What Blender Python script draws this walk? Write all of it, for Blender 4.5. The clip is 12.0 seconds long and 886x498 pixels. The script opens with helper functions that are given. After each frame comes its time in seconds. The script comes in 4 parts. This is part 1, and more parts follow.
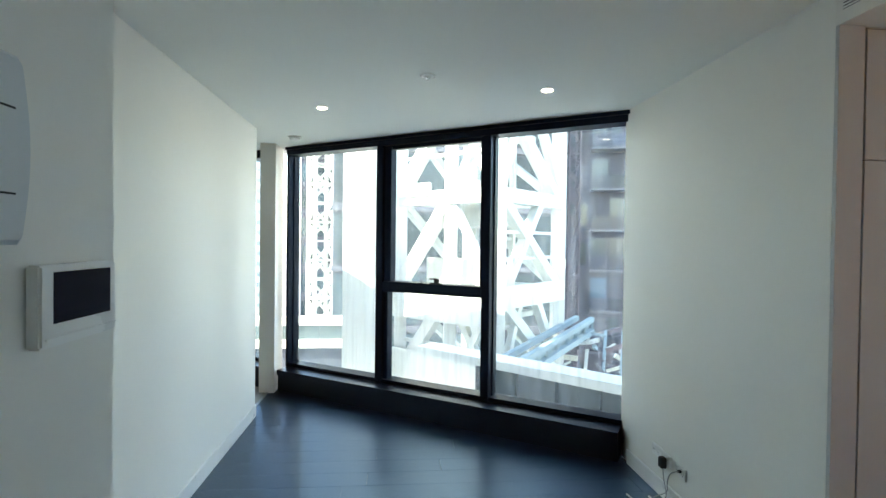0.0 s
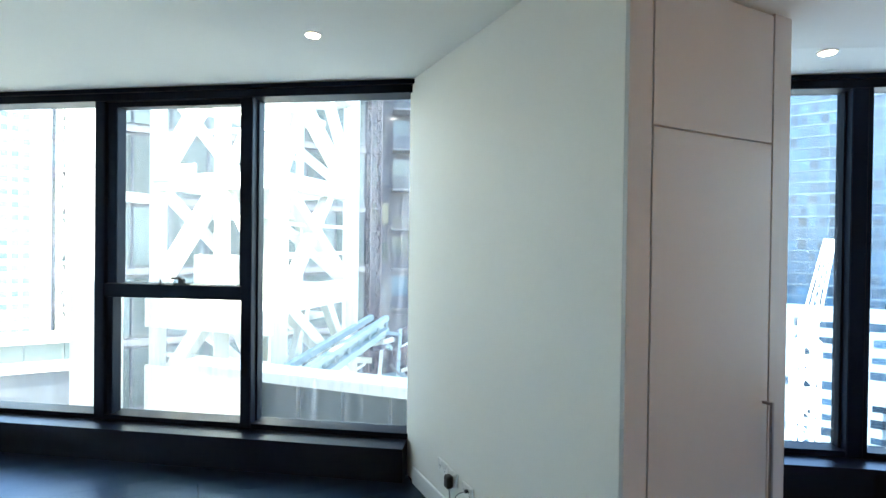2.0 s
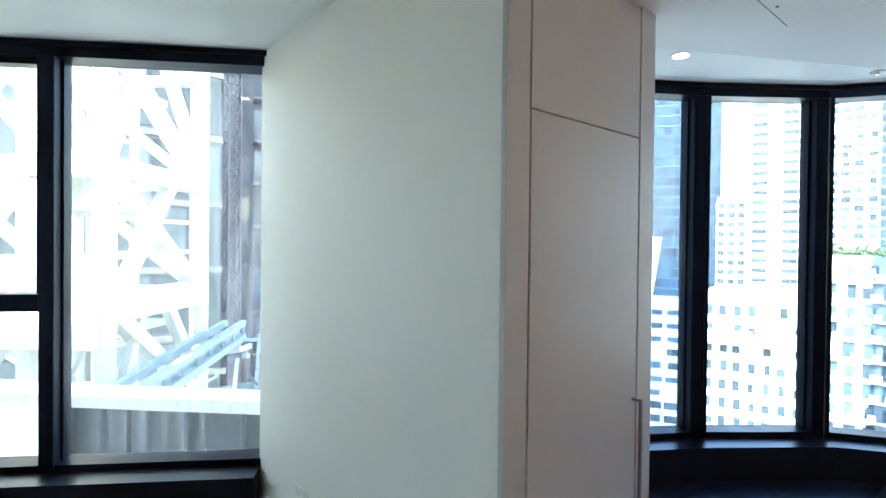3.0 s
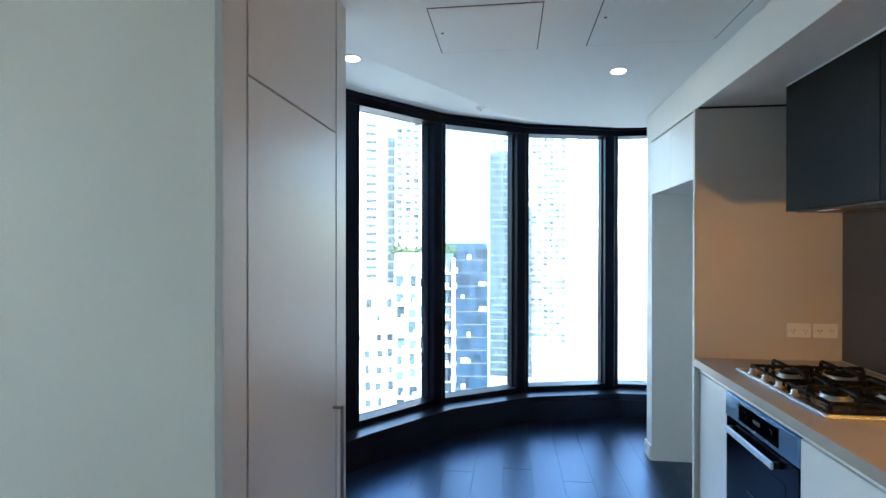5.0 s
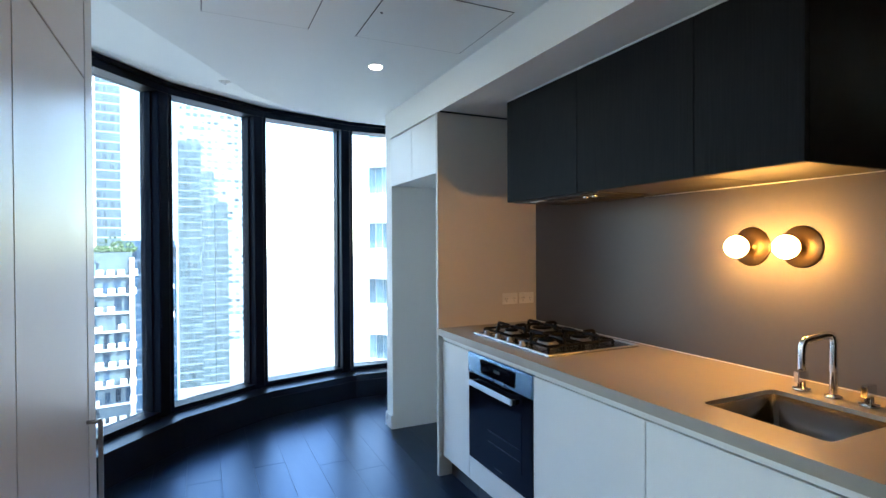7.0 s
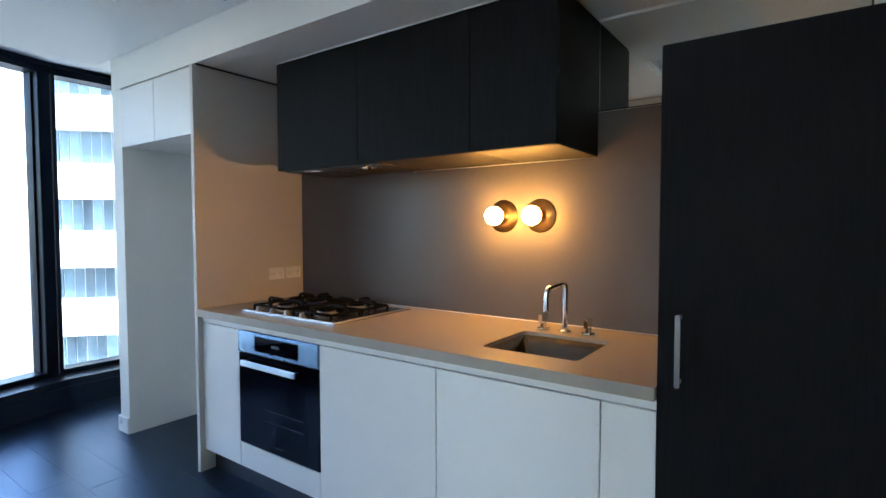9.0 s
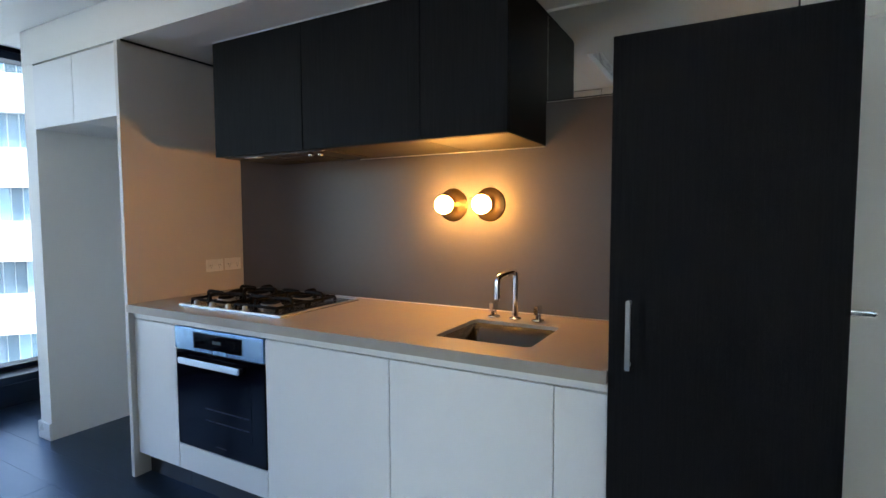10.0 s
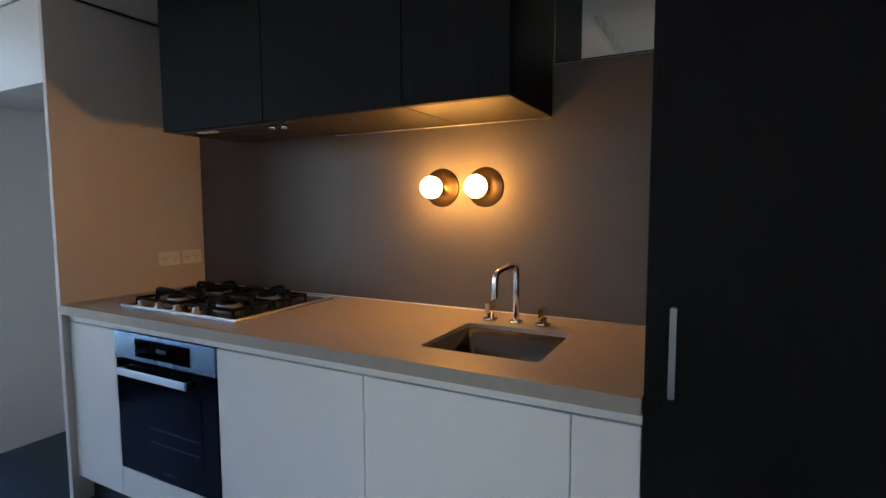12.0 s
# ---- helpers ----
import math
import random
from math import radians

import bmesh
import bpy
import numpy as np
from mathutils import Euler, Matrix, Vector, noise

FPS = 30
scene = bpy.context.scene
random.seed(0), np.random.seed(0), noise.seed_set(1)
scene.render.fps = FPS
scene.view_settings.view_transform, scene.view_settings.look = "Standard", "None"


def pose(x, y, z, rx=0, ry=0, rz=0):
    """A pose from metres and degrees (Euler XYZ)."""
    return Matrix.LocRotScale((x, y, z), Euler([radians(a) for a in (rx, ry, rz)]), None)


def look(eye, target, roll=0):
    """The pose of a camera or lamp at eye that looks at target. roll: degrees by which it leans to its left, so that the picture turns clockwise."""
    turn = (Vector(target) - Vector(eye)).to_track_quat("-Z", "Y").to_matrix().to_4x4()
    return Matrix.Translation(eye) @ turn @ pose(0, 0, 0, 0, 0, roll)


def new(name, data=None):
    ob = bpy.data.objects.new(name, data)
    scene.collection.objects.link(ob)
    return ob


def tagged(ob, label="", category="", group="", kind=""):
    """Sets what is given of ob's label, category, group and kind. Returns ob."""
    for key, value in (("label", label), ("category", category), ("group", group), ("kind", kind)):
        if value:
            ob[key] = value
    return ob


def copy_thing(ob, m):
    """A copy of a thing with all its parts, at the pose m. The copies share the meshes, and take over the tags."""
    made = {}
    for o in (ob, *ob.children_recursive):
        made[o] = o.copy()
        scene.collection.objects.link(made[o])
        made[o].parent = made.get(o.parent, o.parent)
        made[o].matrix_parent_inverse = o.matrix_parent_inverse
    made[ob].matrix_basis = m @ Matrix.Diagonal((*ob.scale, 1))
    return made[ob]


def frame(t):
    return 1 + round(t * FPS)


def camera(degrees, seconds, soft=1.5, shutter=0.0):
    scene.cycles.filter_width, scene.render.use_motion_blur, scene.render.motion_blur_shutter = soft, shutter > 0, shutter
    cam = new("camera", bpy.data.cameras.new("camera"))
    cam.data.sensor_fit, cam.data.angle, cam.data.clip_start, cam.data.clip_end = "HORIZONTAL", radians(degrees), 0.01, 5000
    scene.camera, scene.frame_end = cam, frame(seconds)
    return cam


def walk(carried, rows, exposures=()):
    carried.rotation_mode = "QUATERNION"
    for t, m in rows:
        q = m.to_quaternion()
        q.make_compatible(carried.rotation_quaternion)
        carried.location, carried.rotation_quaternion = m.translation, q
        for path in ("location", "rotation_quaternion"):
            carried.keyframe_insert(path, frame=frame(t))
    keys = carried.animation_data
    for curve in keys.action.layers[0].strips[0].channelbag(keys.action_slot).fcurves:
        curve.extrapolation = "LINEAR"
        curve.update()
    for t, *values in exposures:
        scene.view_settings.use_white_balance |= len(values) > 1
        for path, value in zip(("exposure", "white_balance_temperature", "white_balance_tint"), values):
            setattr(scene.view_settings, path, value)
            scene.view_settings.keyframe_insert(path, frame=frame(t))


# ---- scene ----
cam = camera(81.2, 12.0)
PATH = [
    (0, (-1.029, -0.211, 1.569), (-0.85, 1.781, 1.541), 0.7),
    (0.5, (-1.01, -0.031, 1.557), (-0.828, 1.96, 1.53), 0.7),
    (1, (-0.954, 0.149, 1.538), (-0.676, 2.13, 1.511), 0.8),
    (1.5, (-0.816, 0.243, 1.511), (-0.268, 2.166, 1.494), 0.9),
    (2, (-0.652, 0.378, 1.494), (0.241, 2.168, 1.475), 0.7),
    (2.5, (-0.544, 0.489, 1.487), (0.567, 2.152, 1.467), 0.6),
    (3, (-0.489, 0.597, 1.485), (0.821, 2.108, 1.464), 0.6),
    (3.5, (-0.453, 0.695, 1.499), (1.109, 1.943, 1.479), 0.6),
    (5.5, (-0.447, 1.093, 1.461), (1.551, 1.009, 1.455), -0.1),
    (6, (-0.42, 1.199, 1.441), (1.542, 0.81, 1.433), -0.1),
    (6.5, (-0.419, 1.257, 1.424), (1.482, 0.635, 1.414), -0.1),
    (7, (-0.429, 1.314, 1.408), (1.381, 0.464, 1.389), -0.3),
    (7.5, (-0.409, 1.409, 1.403), (1.244, 0.284, 1.374), -0.0),
    (9.5, (-0.254, 1.498, 1.334), (0.796, -0.201, 1.223), -0.2),
    (10, (-0.237, 1.499, 1.341), (0.733, -0.245, 1.212), -0.2),
    (10.5, (-0.217, 1.484, 1.346), (0.712, -0.281, 1.208), -0.2),
    (11, (-0.187, 1.419, 1.34), (0.736, -0.349, 1.19), -0.3),
    (11.5, (-0.141, 1.306, 1.332), (0.787, -0.458, 1.172), -0.3),
    (12, (-0.071, 1.186, 1.319), (0.861, -0.576, 1.152), -0.2),
]
EXPOSURES = [(0, 3.58, 7600, 10), (0.6, 4.1, 7600, 10), (2.0, 4.08, 7400, 10), (3.5, 4.07, 7350, 10), (5.5, 3.88, 7150, 10), (7.5, 3.86, 7150, 14), (10, 3.78, 7550, 18), (11, 3.84, 7700, 20), (11.5, 3.74, 7750, 20), (12, 3.18, 7800, 21)]
walk(cam, [(t, look(a, b, r)) for t, a, b, r in PATH], EXPOSURES)

# ---- daylight ----
world = bpy.data.worlds.new("world")
scene.world = world
world.use_nodes = True
_n = world.node_tree.nodes
_sky = _n.new("ShaderNodeTexSky")
_sky.sky_type = "NISHITA"
_sky.sun_disc = False
_sky.sun_elevation = radians(42)
_sky.sun_rotation = radians(245)
_n["Background"].inputs["Strength"].default_value = 0.15
world.node_tree.links.new(_sky.outputs["Color"], _n["Background"].inputs["Color"])

sun_data = bpy.data.lights.new("sun", "SUN")
sun_data.energy, sun_data.angle, sun_data.color = 2.0, radians(0.5), (1.0, 0.95, 0.88)
sun = new("sun", sun_data)
sun.matrix_world = look((-33.8, -15.7, 33.5), (0, 0, 0))

# ---- materials ----


def mat(name, color, rough=0.5, metal=0.0, vary=0.06, scale=6.0, bump=0.0, bump_scale=120.0, stretch=(1, 1, 1),
        emit=None, coat=0.0, island=0.0, spec=0.5, rough_vary=0.08):
    """Principled material with tone variation at two scales, uneven gloss and fine relief."""
    m = bpy.data.materials.new(name)
    m.use_nodes = True
    nt = m.node_tree
    N, L = nt.nodes, nt.links
    b = N["Principled BSDF"]
    tc = N.new("ShaderNodeTexCoord")
    mp = N.new("ShaderNodeMapping")
    mp.inputs["Scale"].default_value = stretch
    L.new(tc.outputs["Object"], mp.inputs["Vector"])
    big, small = N.new("ShaderNodeTexNoise"), N.new("ShaderNodeTexNoise")
    for tex, s in ((big, scale), (small, scale * 14)):
        tex.inputs["Scale"].default_value = s
        tex.inputs["Detail"].default_value = 4
        L.new(mp.outputs[0], tex.inputs["Vector"])
    mix = N.new("ShaderNodeMath")
    mix.operation = "MULTIPLY_ADD"
    L.new(small.outputs["Fac"], mix.inputs[0])
    mix.inputs[1].default_value = 0.4
    L.new(big.outputs["Fac"], mix.inputs[2])
    ramp = N.new("ShaderNodeMapRange")
    ramp.inputs["From Min"].default_value, ramp.inputs["From Max"].default_value = 0.4, 1.0
    ramp.inputs["To Min"].default_value, ramp.inputs["To Max"].default_value = 1 - vary, 1 + vary
    L.new(mix.outputs[0], ramp.inputs["Value"])
    value = ramp.outputs[0]
    if island:
        info = N.new("ShaderNodeObjectInfo")
        r2 = N.new("ShaderNodeMapRange")
        r2.inputs["To Min"].default_value, r2.inputs["To Max"].default_value = 1 - island, 1 + island
        L.new(info.outputs["Random"], r2.inputs["Value"])
        mul = N.new("ShaderNodeMath")
        mul.operation = "MULTIPLY"
        L.new(value, mul.inputs[0])
        L.new(r2.outputs[0], mul.inputs[1])
        value = mul.outputs[0]
    col = N.new("ShaderNodeVectorMath")
    col.operation = "SCALE"
    col.inputs[0].default_value = color
    L.new(value, col.inputs["Scale"])
    L.new(col.outputs[0], b.inputs["Base Color"])
    rr = N.new("ShaderNodeMapRange")
    rr.inputs["To Min"].default_value, rr.inputs["To Max"].default_value = max(0.02, rough - rough_vary), min(1, rough + rough_vary)
    L.new(big.outputs["Fac"], rr.inputs["Value"])
    L.new(rr.outputs[0], b.inputs["Roughness"])
    b.inputs["Metallic"].default_value = metal
    b.inputs["Specular IOR Level"].default_value = spec
    b.inputs["Coat Weight"].default_value = coat
    if bump:
        bt = N.new("ShaderNodeTexNoise")
        bt.inputs["Scale"].default_value = bump_scale
        bt.inputs["Detail"].default_value = 5
        L.new(mp.outputs[0], bt.inputs["Vector"])
        bp = N.new("ShaderNodeBump")
        bp.inputs["Strength"].default_value = bump
        bp.inputs["Distance"].default_value = 0.002
        L.new(bt.outputs["Fac"], bp.inputs["Height"])
        L.new(bp.outputs[0], b.inputs["Normal"])
    if emit:
        b.inputs["Emission Color"].default_value = (*emit[0], 1)
        b.inputs["Emission Strength"].default_value = emit[1]
    return m


def glass_mat(name, tint=(0.9, 0.97, 0.98), dust_veil=0.028):
    """Thin architectural glass: clear, mirror sheen, streaks of dried rain dust thickened to imitate a bright hazy
    veil.
    """
    m = bpy.data.materials.new(name)
    m.use_nodes = True
    nt = m.node_tree
    N, L = nt.nodes, nt.links
    N.remove(N["Principled BSDF"])
    clear, gloss, dirt_veil = N.new("ShaderNodeBsdfTransparent"), N.new("ShaderNodeBsdfGlossy"), N.new("ShaderNodeBsdfTranslucent")
    clear.inputs["Color"].default_value = (*tint, 1)
    gloss.inputs["Roughness"].default_value = 0.02
    dirt_veil.inputs["Color"].default_value = (0.8, 0.82, 0.85, 1)
    lw, pw, fr = N.new("ShaderNodeLayerWeight"), N.new("ShaderNodeMath"), N.new("ShaderNodeMath")
    pw.operation, fr.operation = "POWER", "MULTIPLY_ADD"
    pw.inputs[1].default_value = 5.0
    fr.inputs[1].default_value, fr.inputs[2].default_value = 0.9, 0.035
    L.new(lw.outputs["Facing"], pw.inputs[0])
    L.new(pw.outputs[0], fr.inputs[0])
    m1, m2 = N.new("ShaderNodeMixShader"), N.new("ShaderNodeMixShader")
    L.new(fr.outputs[0], m1.inputs["Fac"])
    L.new(clear.outputs[0], m1.inputs[1])
    L.new(gloss.outputs[0], m1.inputs[2])
    tc, mp, nz, mr = (N.new("ShaderNode" + s) for s in ("TexCoord", "Mapping", "TexNoise", "MapRange"))
    mp.inputs["Scale"].default_value = (26, 26, 1.2)
    L.new(tc.outputs["Object"], mp.inputs["Vector"])
    L.new(mp.outputs[0], nz.inputs["Vector"])
    nz.inputs["Scale"].default_value, nz.inputs["Detail"].default_value = 1.0, 6
    mr.inputs["From Min"].default_value, mr.inputs["From Max"].default_value = 0.45, 0.8
    mr.inputs["To Min"].default_value, mr.inputs["To Max"].default_value = dust_veil * 0.4, dust_veil * 3
    L.new(nz.outputs["Fac"], mr.inputs["Value"])
    L.new(mr.outputs[0], m2.inputs["Fac"])
    L.new(m1.outputs[0], m2.inputs[1])
    L.new(dirt_veil.outputs[0], m2.inputs[2])
    L.new(m2.outputs[0], N["Material Output"].inputs["Surface"])
    return m


def plank_mat(name):
    """Black-stained brushed oak: long dark grain, faint paler pores, satin lacquer."""
    # bluish base and blue specular tint stand in for sky reflected in the lacquer
    m = mat(name, (0.0032, 0.0048, 0.0085), 0.31, vary=0.45, scale=3.0, stretch=(0.6, 9, 9), bump=0.35, bump_scale=30, island=0.3, rough_vary=0.06, spec=0.9)
    m.node_tree.nodes["Principled BSDF"].inputs["Specular Tint"].default_value = (0.20, 0.55, 1.0, 1)
    return m


PAINT = mat("wall_paint", (0.825, 0.815, 0.77), 0.55, vary=0.015, scale=2, bump=0.06, bump_scale=350)
CEIL = mat("ceiling_paint", (0.82, 0.85, 0.825), 0.7, vary=0.015, scale=2, bump=0.05, bump_scale=300)
TRIM = mat("trim_gloss_white", (0.82, 0.82, 0.80), 0.3, vary=0.02)
FRAME = mat("black_anodised_frame", (0.004, 0.006, 0.011), 0.36, vary=0.1, scale=5, spec=0.16)
SILLM = mat("black_satin_sill", (0.004, 0.0045, 0.007), 0.3, vary=0.06, scale=4, rough_vary=0.03, spec=0.55)
# blue tint of the reflected sky put into frame and sill highlights
for _m, _c in ((FRAME, (0.35, 0.6, 1.0, 1)), (SILLM, (0.6, 0.82, 1.0, 1))):
    _m.node_tree.nodes["Principled BSDF"].inputs["Specular Tint"].default_value = _c
OAK = plank_mat("black_oak")
OAK.node_tree.nodes["Principled BSDF"].inputs["IOR"].default_value = 1.7
SUB = mat("subfloor_dark", (0.012, 0.011, 0.011), 0.8)
LAM = mat("white_laminate", (0.74, 0.735, 0.72), 0.35, vary=0.015, bump=0.03, bump_scale=500)
GREIGE = mat("pale_satin_lacquer", (0.525, 0.53, 0.53), 0.33, vary=0.02, scale=3)
PANELM = mat("warm_white_panel", (0.60, 0.565, 0.525), 0.45, vary=0.02)
CHAR = mat("charcoal_woodgrain", (0.0105, 0.0102, 0.011), 0.48, vary=0.5, scale=4, stretch=(40, 40, 1.2), bump=0.25, bump_scale=18, spec=0.055)
STONE = mat("greige_stone_top", (0.325, 0.288, 0.243), 0.38, vary=0.06, scale=30)
SPLASH = mat("grey_brown_splashback", (0.112, 0.104, 0.10), 0.38, vary=0.05, scale=3, spec=0.22)
STEEL = mat("brushed_steel", (0.55, 0.57, 0.60), 0.26, metal=1, vary=0.03, scale=4, stretch=(1, 20, 20), rough_vary=0.03)
# plain steel; the blue window's reflection is put into its base colour
OVENSTEEL = mat("window_tinted_steel", (0.26, 0.47, 0.70), 0.27, metal=1, vary=0.02, rough_vary=0.02)
CHROME = mat("chrome", (0.75, 0.75, 0.76), 0.07, metal=1, vary=0.03, rough_vary=0.03)
ALU = mat("satin_aluminium", (0.33, 0.33, 0.34), 0.34, metal=1, vary=0.05)
BLKGLASS = mat("black_oven_glass", (0.002, 0.002, 0.004), 0.07, vary=0.1, rough_vary=0.03, spec=0.12)
HANDLEST = mat("pale_steel_bar", (0.62, 0.72, 0.80), 0.42, metal=1, vary=0.03, rough_vary=0.03)
OVENWIN = mat("oven_window", (0.003, 0.004, 0.008), 0.06, vary=0.1, rough_vary=0.03, spec=0.12)
SINKST = mat("sink_steel", (0.20, 0.19, 0.18), 0.22, metal=1, vary=0.02, scale=5, rough_vary=0.01)
UNDER = mat("grey_melamine", (0.024, 0.021, 0.018), 0.5, vary=0.04)
IRON = mat("cast_iron", (0.004, 0.004, 0.004), 0.5, vary=0.3, scale=40, bump=0.3, bump_scale=200, spec=0.12)
BRONZE = mat("aged_brass", (0.20, 0.135, 0.07), 0.36, metal=1, vary=0.15, scale=18)
BULB = mat("lit_opal_globe", (0.9, 0.85, 0.7), 0.2, emit=((1.0, 0.50, 0.12), 10.3))
LED = mat("lit_led_disc", (0.9, 0.9, 0.9), 0.4, emit=((1.0, 0.93, 0.82), 3.0))
PLASTIC = mat("white_plastic", (0.86, 0.86, 0.84), 0.28, vary=0.02)
SCREEN = mat("dark_lcd", (0.0025, 0.004, 0.016), 0.3, vary=0.1, spec=0.02)
HOODM = mat("dark_hood_metal", (0.035, 0.032, 0.03), 0.45, metal=0.3)
GRILLEB = mat("grille_shadow", (0.06, 0.06, 0.06), 0.8)
BLKPLAST = mat("black_plastic", (0.012, 0.012, 0.013), 0.4)
GREYWIRE = mat("grey_cable", (0.30, 0.30, 0.30), 0.5)
GAP = mat("shadow_joint", (0.03, 0.03, 0.03), 0.8)
CARPET = mat("oatmeal_carpet", (0.34, 0.31, 0.27), 0.95, vary=0.12, scale=60, bump=0.8, bump_scale=400)
GLASS = glass_mat("window_glass", dust_veil=0.05)
GLASS_BAY = glass_mat("blue_tinted_glass", (0.78, 0.882, 0.95), 0.028)
MIRROR = mat("mirror_silver", (0.72, 0.76, 0.74), 0.02, metal=1, vary=0.01, rough_vary=0.01)
KICK = mat("kick_black", (0.02, 0.02, 0.022), 0.45)

# ---- builders ----
ORIGIN = {}


def thing(name, loc, label="", category="", group="", kind="", rz=0):
    e = new(name)
    e.matrix_world = pose(*loc, 0, 0, rz)
    e.empty_display_size = 0.05
    ORIGIN[e.name] = pose(*loc, 0, 0, rz)
    return tagged(e, label, category, group, kind)


def add_box(bm, x0, x1, y0, y1, z0, z1, bevel=0.0):
    x0, x1 = min(x0, x1), max(x0, x1)
    y0, y1 = min(y0, y1), max(y0, y1)
    r = bmesh.ops.create_cube(bm, size=1)
    vs = r["verts"]
    for v in vs:
        v.co = Vector(((x0 + x1) / 2 + v.co.x * (x1 - x0), (y0 + y1) / 2 + v.co.y * (y1 - y0), (z0 + z1) / 2 + v.co.z * (z1 - z0)))
    if bevel:
        es = list({e for v in vs for e in v.link_edges})
        bmesh.ops.bevel(bm, geom=es, offset=min(bevel, (x1 - x0) * .4, (y1 - y0) * .4, (z1 - z0) * .4), segments=2, affect="EDGES", clamp_overlap=True)
    return bm


def add_cyl(bm, c, r, depth, axis="z", seg=24, r2=None, bevel=0.0):
    m = {"z": Matrix(), "x": Matrix.Rotation(radians(90), 4, "Y"), "y": Matrix.Rotation(radians(-90), 4, "X")}[axis]
    g = bmesh.ops.create_cone(bm, cap_ends=True, segments=seg, radius1=r, radius2=r if r2 is None else r2, depth=depth, matrix=Matrix.Translation(c) @ m)
    if bevel:
        es = [e for e in {e for v in g["verts"] for e in v.link_edges} if len(e.link_faces) == 2 and max(len(f.verts) for f in e.link_faces) > 4]
        bmesh.ops.bevel(bm, geom=es, offset=bevel, segments=2, affect="EDGES")
    return bm


def part(name, bm, material, parent=None, label="", smooth=False, m=None):
    """Links a bmesh as one mesh object; its points are in world metres, or in the frame m."""
    if m is not None:
        bm.transform(m)
    if parent is not None:
        bm.transform(ORIGIN[parent.name].inverted())
    bmesh.ops.recalc_face_normals(bm, faces=bm.faces)
    me = bpy.data.meshes.new(name)
    bm.to_mesh(me)
    bm.free()
    me.materials.append(material)
    if smooth:
        for p in me.polygons:
            p.use_smooth = len(p.vertices) == 4
    ob = new(name, me)
    if parent is not None:
        ob.parent = parent
        ORIGIN[ob.name] = ORIGIN[parent.name]
    if label:
        ob["label"] = label
    return ob


def box(name, lim, material, parent=None, bevel=0.0015, label="", m=None):
    return part(name, add_box(bmesh.new(), *lim, bevel=bevel), material, parent, label, m=m)


def cyl(name, c, r, depth, material, parent=None, axis="z", label="", seg=24, r2=None, bevel=0.0, m=None):
    return part(name, add_cyl(bmesh.new(), c, r, depth, axis, seg, r2, bevel), material, parent, label, smooth=True, m=m)


def tube(name, pts, r, material, parent=None, label="", seg=10, smooth_pts=0, m=None):
    """A round bar through the points."""
    P = [Vector(p) for p in pts]
    for _ in range(smooth_pts):
        Q = [P[0]]
        for a, b in zip(P, P[1:]):
            Q += [a.lerp(b, 0.25), a.lerp(b, 0.75)]
        P = Q + [P[-1]]
    bm = bmesh.new()
    rings, up = [], None
    for i, p in enumerate(P):
        d = (P[min(i + 1, len(P) - 1)] - P[max(i - 1, 0)]).normalized()
        s = d.orthogonal().normalized() if up is None else (up - d * up.dot(d)).normalized()
        up = s
        t = d.cross(s)
        rings.append([bm.verts.new(p + (s * math.cos(k * math.tau / seg) + t * math.sin(k * math.tau / seg)) * r) for k in range(seg)])
    for a, b in zip(rings, rings[1:]):
        for k in range(seg):
            bm.faces.new((a[k], a[(k + 1) % seg], b[(k + 1) % seg], b[k]))
    bm.faces.new(rings[0][::-1])
    bm.faces.new(rings[-1])
    return part(name, bm, material, parent, label, smooth=True, m=m)


def lathe(name, prof, c, material, parent=None, axis="y", label="", seg=28, m=None):
    """A turned shape; prof: (radius, height) along the axis from c."""
    bm = bmesh.new()
    rings = []
    for r, h in prof:
        ring = []
        for k in range(seg):
            a = k * math.tau / seg
            u, v = r * math.cos(a), r * math.sin(a)
            co = {"y": (u, h, v), "z": (u, v, h), "x": (h, u, v)}[axis]
            ring.append(bm.verts.new(Vector(c) + Vector(co)))
        rings.append(ring)
    for a, b in zip(rings, rings[1:]):
        for k in range(seg):
            bm.faces.new((a[k], a[(k + 1) % seg], b[(k + 1) % seg], b[k]))
    bm.faces.new(rings[0])
    bm.faces.new(rings[-1][::-1])
    return part(name, bm, material, parent, label, smooth=True, m=m)


def prism(bm, poly, z0, z1):
    """Upright prism over a plan polygon."""
    lo = [bm.verts.new((x, y, z0)) for x, y in poly]
    hi = [bm.verts.new((x, y, z1)) for x, y in poly]
    n = len(poly)
    bm.faces.new(lo[::-1])
    bm.faces.new(hi)
    for i in range(n):
        bm.faces.new((lo[i], lo[(i + 1) % n], hi[(i + 1) % n], hi[i]))
    return bm


def wall(name, lim, label="white painted plaster wall", material=None):
    o = box(name, lim, material or PAINT, bevel=0.0)
    return tagged(o, label, "wall", kind="structure")


# ---- the plan ----
ZC, ZK, ZS = 2.547, 2.412, 2.213            # living ceiling, kitchen ceiling, soffit over the bench
XL, XH, XR = -2.267, -1.605, 0.636          # living left wall, hall wall, socket wall
YB, YP = -0.706, 1.618                       # back wall of the kitchen, pantry front
FA, FC = Vector((-2.196, 5.398)), Vector((0.642, 3.450))
FU = (FC - FA).normalized()                 # along the straight part of the facade
ARC = [Vector(p) for p in ((1.49, 3.03), (2.33, 2.485), (3.021, 2.029), (3.660, 1.511), (4.096, 0.838), (4.309, 0.048), (4.29, -0.75))]


def on_facade(s):
    return FA + FU * s


